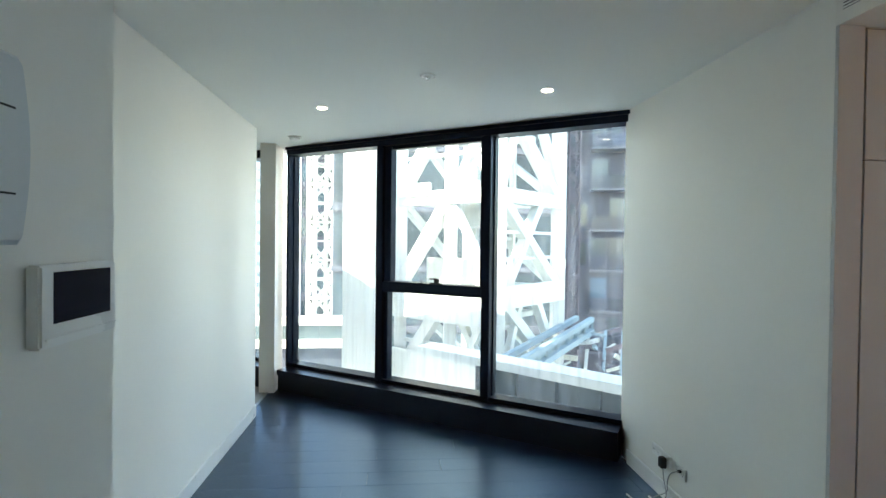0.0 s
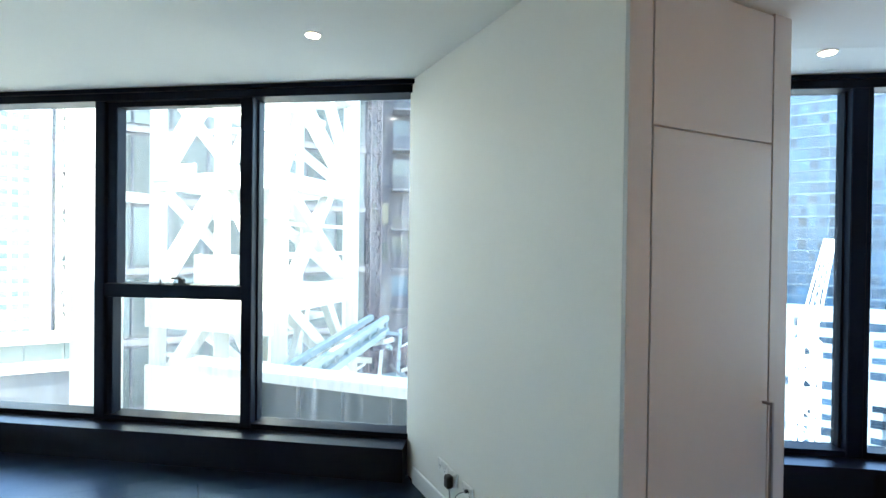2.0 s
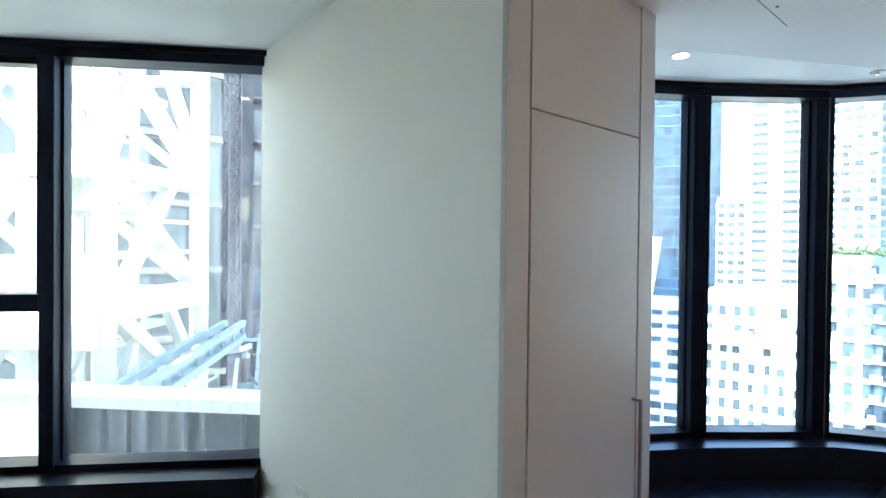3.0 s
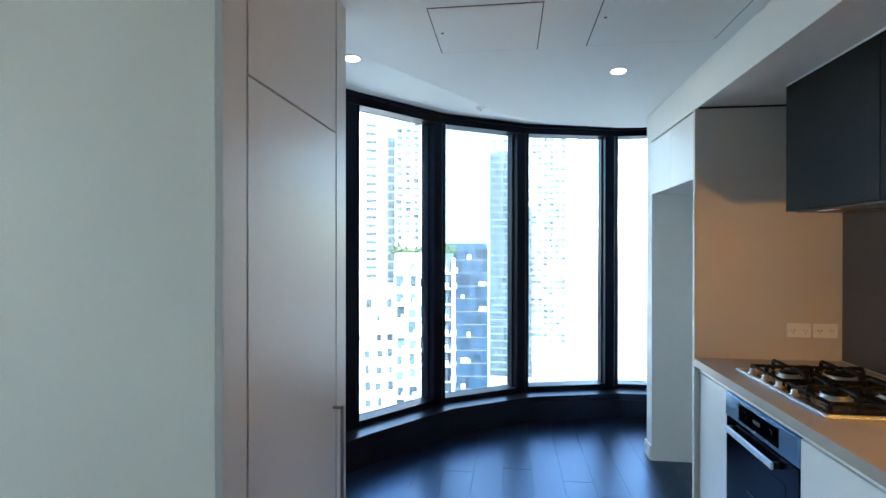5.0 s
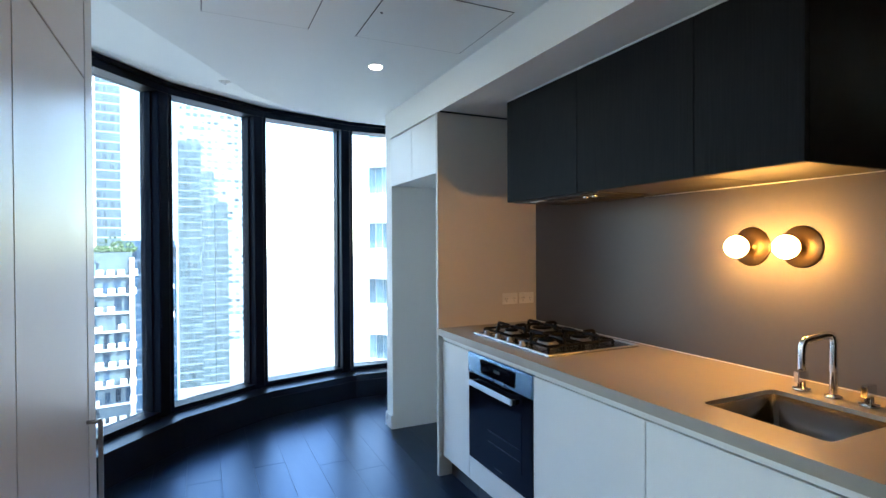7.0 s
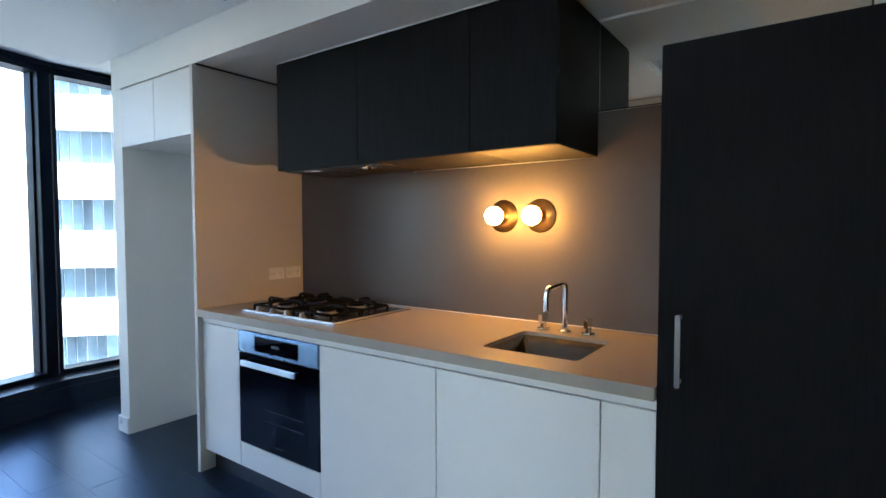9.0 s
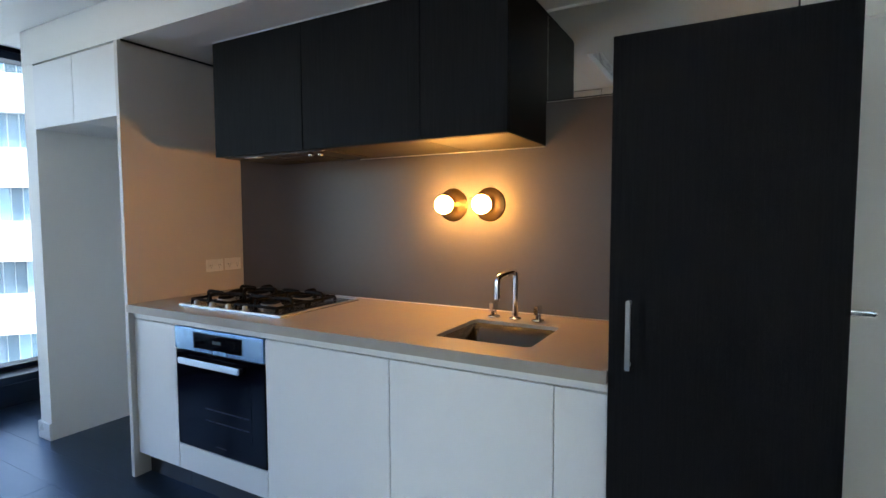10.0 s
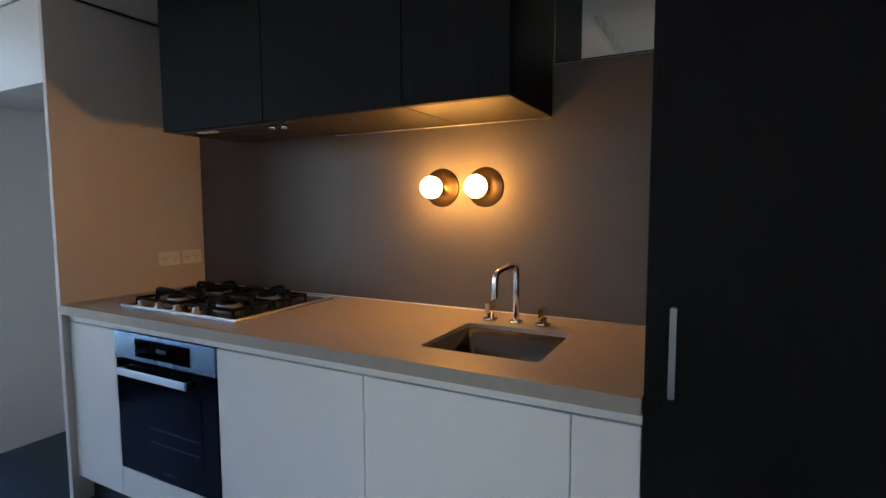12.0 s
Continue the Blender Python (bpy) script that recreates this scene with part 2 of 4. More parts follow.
# floor slab and ceiling slab
BACKL = on_facade(-3.2)
slab = prism(bmesh.new(), [(-5.2, -0.95), (4.5, -0.95), (4.55, 0.1), (4.33, 0.95), (3.85, 1.68), (3.15, 2.3), (0.75, 3.75), (-2.1, 5.72), (BACKL.x, BACKL.y + .4), (-5.2, 7.6)], -0.25, -0.016)
tagged(part("floor", slab, SUB), "black-stained timber plank floor", "floor", kind="structure")
floor = bpy.data.objects["floor"]
ORIGIN["floor"] = Matrix()
roof = prism(bmesh.new(), [(-5.2, -0.95), (4.5, -0.95), (4.55, 0.1), (4.33, 0.95), (3.85, 1.68), (3.15, 2.3), (0.75, 3.75), (-2.1, 5.72), (BACKL.x, BACKL.y + .4), (-5.2, 7.6)], ZC + 0.001, ZC + 0.3)
tagged(part("ceiling_upper", roof, CEIL), "white painted flat living room ceiling", "ceiling", kind="structure")

# kitchen ceiling: a flat lower board, folded up along the windows to the glazing head
EDGE = [(1.40, 2.10), (1.95, 1.73), (2.75, 1.27), (3.20, 1.02), (3.55, 0.66), (3.72, 0.15), (3.74, -0.75)]
HEADL = [(1.40, 3.05), (2.24, 2.41), (2.93, 1.955), (3.54, 1.46), (3.96, 0.82), (4.17, 0.06), (4.15, -0.75)]
kc = prism(bmesh.new(), [(XR + 0.14, 0.002), (3.74, 0.002)] + EDGE[-2::-1] + [(1.40, YP + .018), (XR + 0.14, YP + .018)], ZK, ZK + 0.12)
for i in range(len(EDGE) - 1):
    a, b, c, d = (kc.verts.new((*p, z)) for p, z in ((EDGE[i], ZK), (EDGE[i + 1], ZK), (HEADL[i + 1], ZC - 0.002), (HEADL[i], ZC - 0.002)))
    kc.faces.new((a, b, c, d))
prism(kc, [(3.41, YB), (3.739, YB), (3.739, 0.001), (3.41, 0.001)], ZK, ZK + 0.12)
tagged(part("ceiling_lower", kc, CEIL), "white kitchen ceiling folding up to the windows", "ceiling", kind="structure")

# walls
wall("wall_left", (XL - 0.12, XL, 0.78, 4.488, 0, ZC))
wall("wall_hall", (XH - 0.14, XH, -0.95, 0.90, 0, ZC))
wall("wall_return", (XL - 0.12, XH - 0.14, 0.78, 0.90, 0, ZC))
pier = prism(bmesh.new(), [(XR, YP + 0.02), (1.515, YP + 0.02), (1.515, 3.02), (XR + 0.01, 3.475)], 0, ZC)
tagged(part("wall_socket", pier, PAINT), "white painted wall beside the large window", "wall", kind="structure")
wall("wall_back", (-0.48, 4.5, YB - 0.2, YB, 0, ZC))
wall("wall_entry_over", (XH, -0.48, YB - 0.2, YB, 1.99, ZC))
wall("wall_entry_jamb", (XH, -1.44, YB - 0.2, YB, 0, 1.99))
wall("wall_column", (-2.415, -2.262, 5.19, 5.56, 0, ZC), "white painted narrow wall end at the window")
wall("wall_bed_far", (-5.2, -5.05, 0.73, 7.4, 0, ZC))
wall("wall_bed_back", (-5.05, XL - 0.12, 0.73, 0.85, 0, ZC))
wall("wall_niche_end", (3.285, 3.41, YB, -0.002, 0, ZS), "white painted end wall of the fridge recess")
# bulkheads
wall("bulkhead_bench", (XR, 3.41, YB, 0.0, ZS, ZC - 0.002), "white bulkhead above the kitchen bench")
wall("bulkhead_entry", (-0.53, XR - 0.001, YB, -0.001, ZS, ZC - 0.002), "white bulkhead above the tall cupboard")
wall("bulkhead_side", (XR, XR + 0.14, 0.001, YP + 0.019, ZK, ZC - 0.003), "white bulkhead step at the kitchen ceiling")
wall("wall_bay_end", (3.41, 4.5, YB - 0.06, YB, 0, ZC))

# baseboards
for i, lim in enumerate([(XL, XL + 0.013, 0.85, 4.488, 0, 0.105), (XR - 0.013, XR, YP + 0.02, 3.33, 0, 0.105),
                         (XH, XH + 0.013, YB, 0.90, 0, 0.105), (3.285, 3.41, -0.002, 0.011, 0, 0.105), (3.41, 3.423, YB, 0.011, 0, 0.105)]):
    tagged(box("baseboard" if i == 0 else "baseboard.%03d" % i, lim, TRIM, bevel=0.003), "white gloss painted skirting board", "baseboard", kind="structure")

# carpet of the next room, with its metal edge strip
tagged(part("carpet", prism(bmesh.new(), [(-5.05, 0.85), (XL - .06, 0.85), (XL - .06, 5.3), (-5.05, 7.2)], -0.012, 0.006), CARPET), "oatmeal cut-pile carpet in the next room", "carpet", kind="structure")
tagged(box("trim_threshold", (XL - 0.075, XL - 0.055, 4.488, 5.19, -0.004, 0.009), ALU), "thin metal floor threshold strip", "trim", kind="structure")


# ---- glazing ----
def frame_matrix(p, q):
    u = (q - p).normalized()
    return Matrix(((u.x, -u.y, 0, p.x), (u.y, u.x, 0, p.y), (0, 0, 1, 0), (0, 0, 0, 1))), (q - p).length


def window(name, p, q, z0=0.262, z1=2.465, left=0.07, right=0.07, depth=0.12, rail=None, glazing=None, label="black framed fixed floor-to-ceiling window"):
    """A glazed unit; its inner face lies on p to q and the glass stands behind it."""
    m, w = frame_matrix(p, q)
    t = thing(name, (p.x, p.y, 0), label, "window", kind="structure")
    box("bottom_rail", (0, w, 0.01, depth + 0.04, z0 - 0.05, z0), FRAME, t, m=m)
    box("head_rail", (0, w, -0.004, depth + 0.04, z1, ZC - 0.003), FRAME, t, m=m)
    box("blind_track", (0, w, -0.03, -0.006, 2.515, ZC - 0.003), FRAME, t, m=m)
    if left:
        box("mullion", (0, left, 0, depth + 0.05, z0 - 0.05, 2.52), FRAME, t, 0.004, m=m)
        box("glazing_bead", (left, left + 0.012, depth - 0.05, depth - 0.002, z0, z1), FRAME, t, m=m)
    if right:
        box("mullion", (w - right, w, 0, depth + 0.05, z0 - 0.05, 2.52), FRAME, t, 0.004, m=m)
        box("glazing_bead", (w - right - 0.012, w - right, depth - 0.05, depth - 0.002, z0, z1), FRAME, t, m=m)
    g = box("pane", (left, w - right, depth, depth + 0.012, z0, z1), glazing or GLASS, t, 0, "clear rain-streaked glass", m=m)
    g.visible_shadow = False
    if rail:
        box("transom", (left, w - right, 0.005, depth + 0.05, rail[0], rail[1]), FRAME, t, 0.004, m=m)
        # opening sash with its own stiles
        x0, x1 = left, w - right
        for a, b in ((x0, x0 + 0.075), (x1 - 0.03, x1)):
            box("sash_stile", (a, b, 0.03, depth - 0.002, rail[1], z1), FRAME, t, 0.004, m=m)
        box("sash_rail", (x0 + .075, x1 - .03, 0.035, depth - 0.002, z1 - 0.035, z1), FRAME, t, 0.003, m=m)
        for a, b in ((x0, x0 + 0.045), (x1 - 0.012, x1)):
            box("fixed_stile", (a, b, 0.03, depth - 0.002, z0, rail[0]), FRAME, t, 0.004, m=m)
        c = (x0 + x1) / 2 + 0.07
        lock = box("latch_base", (c - 0.05, c + 0.06, -0.012, 0.03, rail[1], rail[1] + 0.014), BLKPLAST, t, 0.004, m=m)
        box("latch_post", (c - 0.012, c + 0.03, -0.01, 0.018, rail[1] + 0.014, rail[1] + 0.045), BLKPLAST, t, 0.004, m=m)
        box("latch_lever", (c - 0.06, c + 0.02, -0.02, 0.0, rail[1] + 0.040, rail[1] + 0.054), BLKPLAST, t, 0.004, m=m)
        box("stay_base", (c - 0.17, c - 0.13, -0.008, 0.02, rail[1], rail[1] + 0.010), BLKPLAST, t, 0.003, m=m)
        box("stay_pin", (c - 0.156, c - 0.146, 0.0, 0.01, rail[1] + 0.010, rail[1] + 0.035), BLKPLAST, t, 0.002, m=m)
    return t


S1, S2, S3 = (Vector((-1.241, 4.71)) - FA).dot(FU), (Vector((-0.329, 4.085)) - FA).dot(FU), (FC - FA).length
window("window_1", on_facade(0), on_facade(S1), left=0.03, right=0)
window("window_2", on_facade(S1), on_facade(S2), left=0.075, right=0, rail=(1.095, 1.19), label="black framed window with an opening upper sash")
window("window_3", on_facade(S2), on_facade(S3 + 0.2), left=0.075, right=0.02)
window("window_4", on_facade(-3.2), on_facade(-1.75), left=0.06, right=0)
window("window_5", on_facade(-1.75), on_facade(-0.22), left=0.06, right=0.04)
for k in range(6):
    window("window_%d" % (6 + k), ARC[k], ARC[k + 1], left=0.03, right=0.085, depth=0.11, glazing=GLASS_BAY, label="black framed tall bay window with blue-tinted glass")


def sill(name, pts, inn, zt, label):
    """Boxed sill under the glazing: a shelf with a sloping top and an upright front."""
    outs, ins = [], []
    n = len(pts)
    for i, p in enumerate(pts):
        d = (pts[min(i + 1, n - 1)] - pts[max(i - 1, 0)]).normalized()
        nrm = Vector((d.y, -d.x))
        ins.append(p + nrm * inn)
        outs.append(p - nrm * 0.1)
    bm = bmesh.new()
    rows = []
    for a, b in zip(outs, ins):
        rows.append([bm.verts.new((a.x, a.y, 0)), bm.verts.new((a.x, a.y, zt - 0.005)), bm.verts.new((b.x, b.y, zt - 0.022)),
                     bm.verts.new((b.x, b.y, zt - 0.075)), bm.verts.new((b.x - (b - a).x * .06, b.y - (b - a).y * .06, zt - 0.08)),
                     bm.verts.new((b.x - (b - a).x * .06, b.y - (b - a).y * .06, 0))])
    for r, s in zip(rows, rows[1:]):
        for k in range(6):
            bm.faces.new((r[k], r[(k + 1) % 6], s[(k + 1) % 6], s[k]))
    bm.faces.new(rows[0])
    bm.faces.new(rows[-1][::-1])
    return tagged(part(name, bm, SILLM), label, "window sill", kind="structure")


sill("sill_living", [on_facade(0.02), on_facade(S3 - 0.005)], 0.135, 0.238, "black boxed sill along the living room window")
sill("sill_next_room", [on_facade(-3.2), on_facade(-0.25)], 0.135, 0.238, "black boxed sill along the next room window")
sill("sill_bay", [Vector((1.492, 3.03))] + ARC[1:], 0.135, 0.238, "black boxed sill curving below the bay windows")

# ---- kitchen ----
SX0, SX1, SY0, SY1 = 0.335, 0.705, -0.475, -0.125


def rounded(x0, x1, y0, y1, r, z, n=5):
    """Points of a rounded rectangle."""
    out = []
    for cx, cy, a0 in ((x1 - r, y1 - r, 0), (x0 + r, y1 - r, 90), (x0 + r, y0 + r, 180), (x1 - r, y0 + r, 270)):
        out += [Vector((cx + r * math.cos(radians(a0 + 90 * k / n)), cy + r * math.sin(radians(a0 + 90 * k / n)), z)) for k in range(n + 1)]
    return out


# the benchtop, with the sink's rounded cut-out through it
bm = bmesh.new()
outer = [bm.verts.new(v) for v in ((0.059, YB + .002, .9), (2.406, YB + .002, .9), (2.406, 0.024, .9), (0.059, 0.024, .9))]
inner = [bm.verts.new(v) for v in rounded(SX0, SX1, SY0, SY1, 0.022, .9)]
loops = [bm.edges.new((r[k], r[(k + 1) % len(r)])) for r in (outer, inner) for k in range(len(r))]
bmesh.ops.triangle_fill(bm, use_beauty=True, edges=loops)
ext = bmesh.ops.extrude_face_region(bm, geom=list(bm.faces))
for v in ext["geom"]:
    if isinstance(v, bmesh.types.BMVert):
        v.co.z = 0.862
tagged(part("benchtop", bm, STONE), "greige stone kitchen benchtop with a sink cut-out", "benchtop")


def cabinet(name, x0, x1, z0, z1, label, top=0.835):
    """One base unit: carcass, flat front with a finger gap, recessed kick board."""
    t = thing(name, ((x0 + x1) / 2, -0.3, 0), label, "cabinet", "base cabinets under the bench")
    box("body", (x0 + 0.001, x1 - 0.001, YB + 0.01, -0.035, 0.125, top), LAM, t)
    box("door", (x0 + 0.0015, x1 - 0.0015, -0.032, -0.012, z0, z1), LAM, t, 0.0015)
    box("kickboard", (x0, x1, -0.085, -0.07, 0.0, 0.122), KICK, t)
    return t


cabinet("base_cabinet", 2.069, 2.406, 0.124, 0.822, "narrow white handleless base cabinet beside the oven")
cabinet("drawer_unit", 1.465, 2.069, 0.124, 0.247, "white drawer front below the built-in oven", 0.245)
cabinet("base_cabinet", 0.829, 1.465, 0.124, 0.822, "wide white handleless base cabinet under the bench")
cabinet("base_cabinet", 0.219, 0.829, 0.124, 0.822, "white handleless sink cabinet under the bench", 0.69)
cabinet("base_cabinet", 0.059, 0.219, 0.124, 0.822, "slim white handleless base cabinet by the tall cupboard")
tagged(box("finger_rail", (0.059, 2.406, -0.03, -0.0125, 0.8275, 0.8618), LAM), "white finger-pull rail under the benchtop", "rail")
tagged(box("end_panel", (2.407, 2.434, YB, 0.016, 0.0, ZS - 0.008), PANELM, bevel=0.0015), "tall pale side panel between bench and fridge recess", "panel")

# splashback
tagged(box("splashback", (0.057, 2.406, YB, YB + 0.010, 0.9005, 1.826), SPLASH, bevel=0.001), "grey-brown satin splashback above the bench", "splashback")
tagged(tube("sealant_bead", [(0.059, YB + 0.011, 0.9012), (2.405, YB + 0.011, 0.9012)], 0.0028, TRIM, seg=6), "thin white sealant line where bench meets splashback", "sealant")
tagged(tube("sealant_bead", [(0.476, YB + 0.0125, 1.6375), (1.476, YB + 0.0125, 1.6375)], 0.002, TRIM, seg=6), "thin pale sealant line under the wall cabinets", "sealant")
tagged(tube("sealant_bead", [(0.474, -0.262, ZS - 0.0045), (2.060, -0.262, ZS - 0.0045)], 0.004, TRIM, seg=6), "thin white line where wall cabinets meet the soffit", "sealant")
# mirror strip with black bottom trim
mt = thing("mirror_strip", (0.03, YB + .01, 1.83), "frameless mirror strip above splashback and tall cupboard", "mirror")
box("mirror_glass", (-0.42, 0.470, YB + 0.001, YB + 0.008, 1.832, ZS - 0.004), MIRROR, mt, 0.0005)
box("bottom_trim", (-0.42, 0.470, YB + 0.0085, YB + 0.014, 1.827, 1.832), BLKPLAST, mt)
box("end_trim", (-0.426, -0.42, YB + 0.001, YB + 0.012, 1.832, ZS - 0.004), BLKPLAST, mt)
# metal edge; white colour stands in for its bright reflection
box("top_trim", (-0.42, 0.470, YB + 0.0085, YB + 0.02, ZS - 0.012, ZS - 0.001), TRIM, mt)
box("side_trim", (0.466, 0.4705, YB + 0.0085, YB + 0.013, 1.8325, ZS - 0.013), CHROME, mt)

# upper cabinets
for i, (a, b, lb) in enumerate(((1.465, 2.062, "charcoal woodgrain wall cabinet housing the rangehood"), (0.842, 1.465, "charcoal woodgrain flat-front wall cabinet"), (0.472, 0.842, "narrow charcoal woodgrain wall cabinet over the sink"))):
    t = thing("wall_cabinet", ((a + b) / 2, -0.45, 1.65), lb, "cabinet", "wall cabinets above the bench")
    box("body", (a + .0005, b - .0005, YB + 0.001, -0.279, 1.643, ZS - 0.006), CHAR, t, 0.001)
    box("door", (a + 0.0012, b - 0.0012, -0.277, -0.258, 1.640, ZS - 0.010), CHAR, t, 0.0012)
    box("base_panel", (a + .003, b - .003, YB + 0.012, -0.280, 1.6395, 1.6428), UNDER, t, 0, "grey melamine underside")
hood = thing("rangehood", (1.75, -0.45, 1.64), "slim built-in steel rangehood under the wall cabinet", "rangehood")
box("housing", (1.36, 2.03, -0.60, -0.285, 1.6335, 1.6392), HOODM, hood, 0.002)
for k in range(2):
    box("filter", (1.50 + k * .27, 1.74 + k * .27, -0.585, -0.36, 1.6305, 1.6335), HOODM, hood)
for x in (1.41, 1.47):
    cyl("knob", (x, -0.315, 1.6245), 0.012, 0.018, CHROME, hood)
box("lamp_lens", (1.80, 1.90, -0.335, -0.300, 1.630, 1.6335), PLASTIC, hood)
tagged(box("shadow_batten", (2.398, 2.4065, YB + 0.012, -0.001, ZS - 0.010, ZS - 0.001), GAP), "dark joint where the panel meets the soffit", "batten")

# tall cupboard
tall = thing("tall_cupboard", (-0.21, -0.35, 0), "tall charcoal woodgrain cupboard with a slim bar handle", "cupboard")
box("body", (-0.486, 0.057, YB + 0.012, -0.020, 0.002, 1.824), CHAR, tall, 0.001)
box("door", (-0.486, 0.057, -0.017, 0.006, 0.02, 1.828), CHAR, tall, 0.0015)
h = box("handle", (-0.006, 0.007, 0.034, 0.042, 0.914, 1.108), ALU, tall, 0.002, "flat satin aluminium bar handle")
for z in (0.922, 1.095):
    box("handle_post", (-0.005, 0.006, 0.006, 0.035, z, z + 0.010), ALU, tall)

# fridge recess overhead cabinets
for a, b in ((2.432, 2.862), (2.862, 3.285)):
    t = thing("overhead_cabinet", ((a + b) / 2, -0.3, 1.845), "white overhead cabinet above the empty fridge recess", "cabinet", "cabinets over the fridge recess")
    box("body", (a + .001, b - .001, YB + .001, -0.022, 1.848, ZS - 0.004), LAM, t, 0.001)
    box("door", (a + .0015, b - .0015, -0.020, 0.0, 1.845, ZS - 0.010), LAM, t, 0.0015)

# oven
RACK = mat("dim_chrome_wire", (0.06, 0.065, 0.08), 0.35, metal=0.5)
ov = thing("oven", (1.76, -0.3, 0.25), "built-in black glass oven with steel control panel", "oven")
box("body", (1.465, 2.055, -0.60, -0.03, 0.252, 0.820), BLKPLAST, ov, 0)
box("control_panel", (1.467, 2.067, -0.030, -0.006, 0.717, 0.823), OVENSTEEL, ov, 0.002, "brushed steel control panel")
box("display", (1.60, 1.925, -0.0065, -0.003, 0.735, 0.808), BLKGLASS, ov, 0.0005)
for x in (1.655, 1.865):
    cyl("dial", (x, -0.002, 0.772), 0.017, 0.003, BLKGLASS, ov, "y", bevel=0.002)
box("clock_display", (1.735, 1.79, -0.0032, -0.0024, 0.766, 0.780), mat("dim_display", (0.02, 0.05, 0.05), 0.3), ov, 0)
dr = box("oven_door", (1.469, 2.065, -0.030, -0.010, 0.252, 0.711), BLKGLASS, ov, 0.002, "black glass oven door")
box("door_window", (1.555, 1.975, -0.0098, -0.0085, 0.345, 0.618), OVENWIN, dr, 0)
for z in (0.40, 0.455):
    box("oven_rack", (1.57, 1.86, -0.0086, -0.0076, z, z + 0.003), RACK, dr, 0)
box("handle", (1.598, 2.018, 0.010, 0.019, 0.654, 0.684), HANDLEST, dr, 0.004, "flat steel bar handle")
for x in (1.600, 1.994):
    box("handle_post", (x, x + 0.022, -0.010, 0.0095, 0.658, 0.680), BLKPLAST, dr)
box("maker_plate", (1.725, 1.795, -0.0098, -0.009, 0.284, 0.289), HOODM, dr, 0)

# gas hob
BURN = mat("polished_burner_steel", (0.62, 0.59, 0.54), 0.3, metal=1, vary=0.05)
hb = thing("gas_cooktop", (1.80, -0.34, 0.90), "steel four-burner gas cooktop with black iron trivets", "cooktop")
HX0, HX1, HY0, HY1 = 1.440, 2.135, -0.620, -0.076
bm = add_box(bmesh.new(), HX0, HX1, HY0, HY1, 0.9005, 0.9085, bevel=0.004)
part("steel_plate", bm, STEEL, hb)
for e in ((HX0, HX1, HY1 - 0.010, HY1), (HX0, HX1, HY0, HY0 + 0.010), (HX0, HX0 + 0.010, HY0 + 0.0105, HY1 - 0.0105), (HX1 - 0.010, HX1, HY0 + 0.0105, HY1 - 0.0105)):
    box("raised_rim", (*e, 0.9087, 0.9135), BURN, hb, 0.002)
for bx_, by_, r in ((1.985, -0.44, 0.060), (1.985, -0.235, 0.040), (1.665, -0.44, 0.046), (1.665, -0.235, 0.046)):
    brn = lathe("burner", [(r * 1.25, 0), (r * 1.25, 0.006), (r, 0.008), (r, 0.018), (r * 0.9, 0.020)], (bx_, by_, 0.9085), BURN, hb, "z")
    lathe("burner_cap", [(r * .92, 0.0), (r * .95, 0.004), (r * .85, 0.009), (r * .3, 0.011)], (bx_, by_, 0.929), IRON, brn, "z")
for tx, ty in ((1.985, -0.44), (1.985, -0.235), (1.665, -0.44), (1.665, -0.235)):
    hx, hy = 0.135, 0.092
    ring = tube("trivet_ring", [(tx - hx, ty - hy, .928), (tx + hx, ty - hy, .928), (tx + hx, ty + hy, .928), (tx - hx, ty + hy, .928), (tx - hx, ty - hy, .928)], 0.0075, IRON, hb, seg=6)
    for dx, dy in ((1, 0), (-1, 0), (0, 1), (0, -1)):
        ex, ey = tx + dx * hx, ty + dy * hy
        tube("trivet_finger", [(ex, ey, .912), (ex, ey, .951), (ex - dx * .01, ey - dy * .01, .957), (tx + dx * .028, ty + dy * .028, .955), (tx + dx * .024, ty + dy * .024, .948)], 0.0088, IRON, hb, seg=6, smooth_pts=1)
    for sx in (-1, 1):
        for sy in (-1, 1):
            cyl("trivet_foot", (tx + sx * hx, ty + sy * hy, 0.9185), 0.0075, 0.019, IRON, hb, seg=8)
for k in range(4):
    x = 1.70 + k * 0.115
    kn = lathe("knob", [(0.019, 0), (0.019, 0.003), (0.0125, 0.005), (0.0115, 0.020), (0.009, 0.022)], (x, -0.112, 0.9085), BURN, hb, "z")

# sink
sk = thing("sink", (0.52, -0.3, 0.70), "undermount brushed steel kitchen sink bowl", "sink")
bm = bmesh.new()
x0, x1, y0, y1 = SX0 + 0.002, SX1 - 0.002, SY0 + 0.002, SY1 - 0.002
rings = []
for ins, z, r in ((0, 0.886, .022), (0.004, 0.75, .03), (0.012, 0.725, .05), (0.035, 0.712, .05)):
    ring = []
    for cx, cy, a0 in ((x1 - ins - r, y1 - ins - r, 0), (x0 + ins + r, y1 - ins - r, 90), (x0 + ins + r, y0 + ins + r, 180), (x1 - ins - r, y0 + ins + r, 270)):
        for k in range(5):
            a = radians(a0 + k * 22.5)
            ring.append(bm.verts.new((cx + r * math.cos(a), cy + r * math.sin(a), z)))
    rings.append(ring)
for a, b in zip(rings, rings[1:]):
    for k in range(len(a)):
        bm.faces.new((a[k], a[(k + 1) % len(a)], b[(k + 1) % len(a)], b[k]))
bm.faces.new(rings[-1])
bowl = part("bowl", bm, SINKST, sk, smooth=True)
bowl.modifiers.new("thick", "SOLIDIFY").thickness = 0.0015
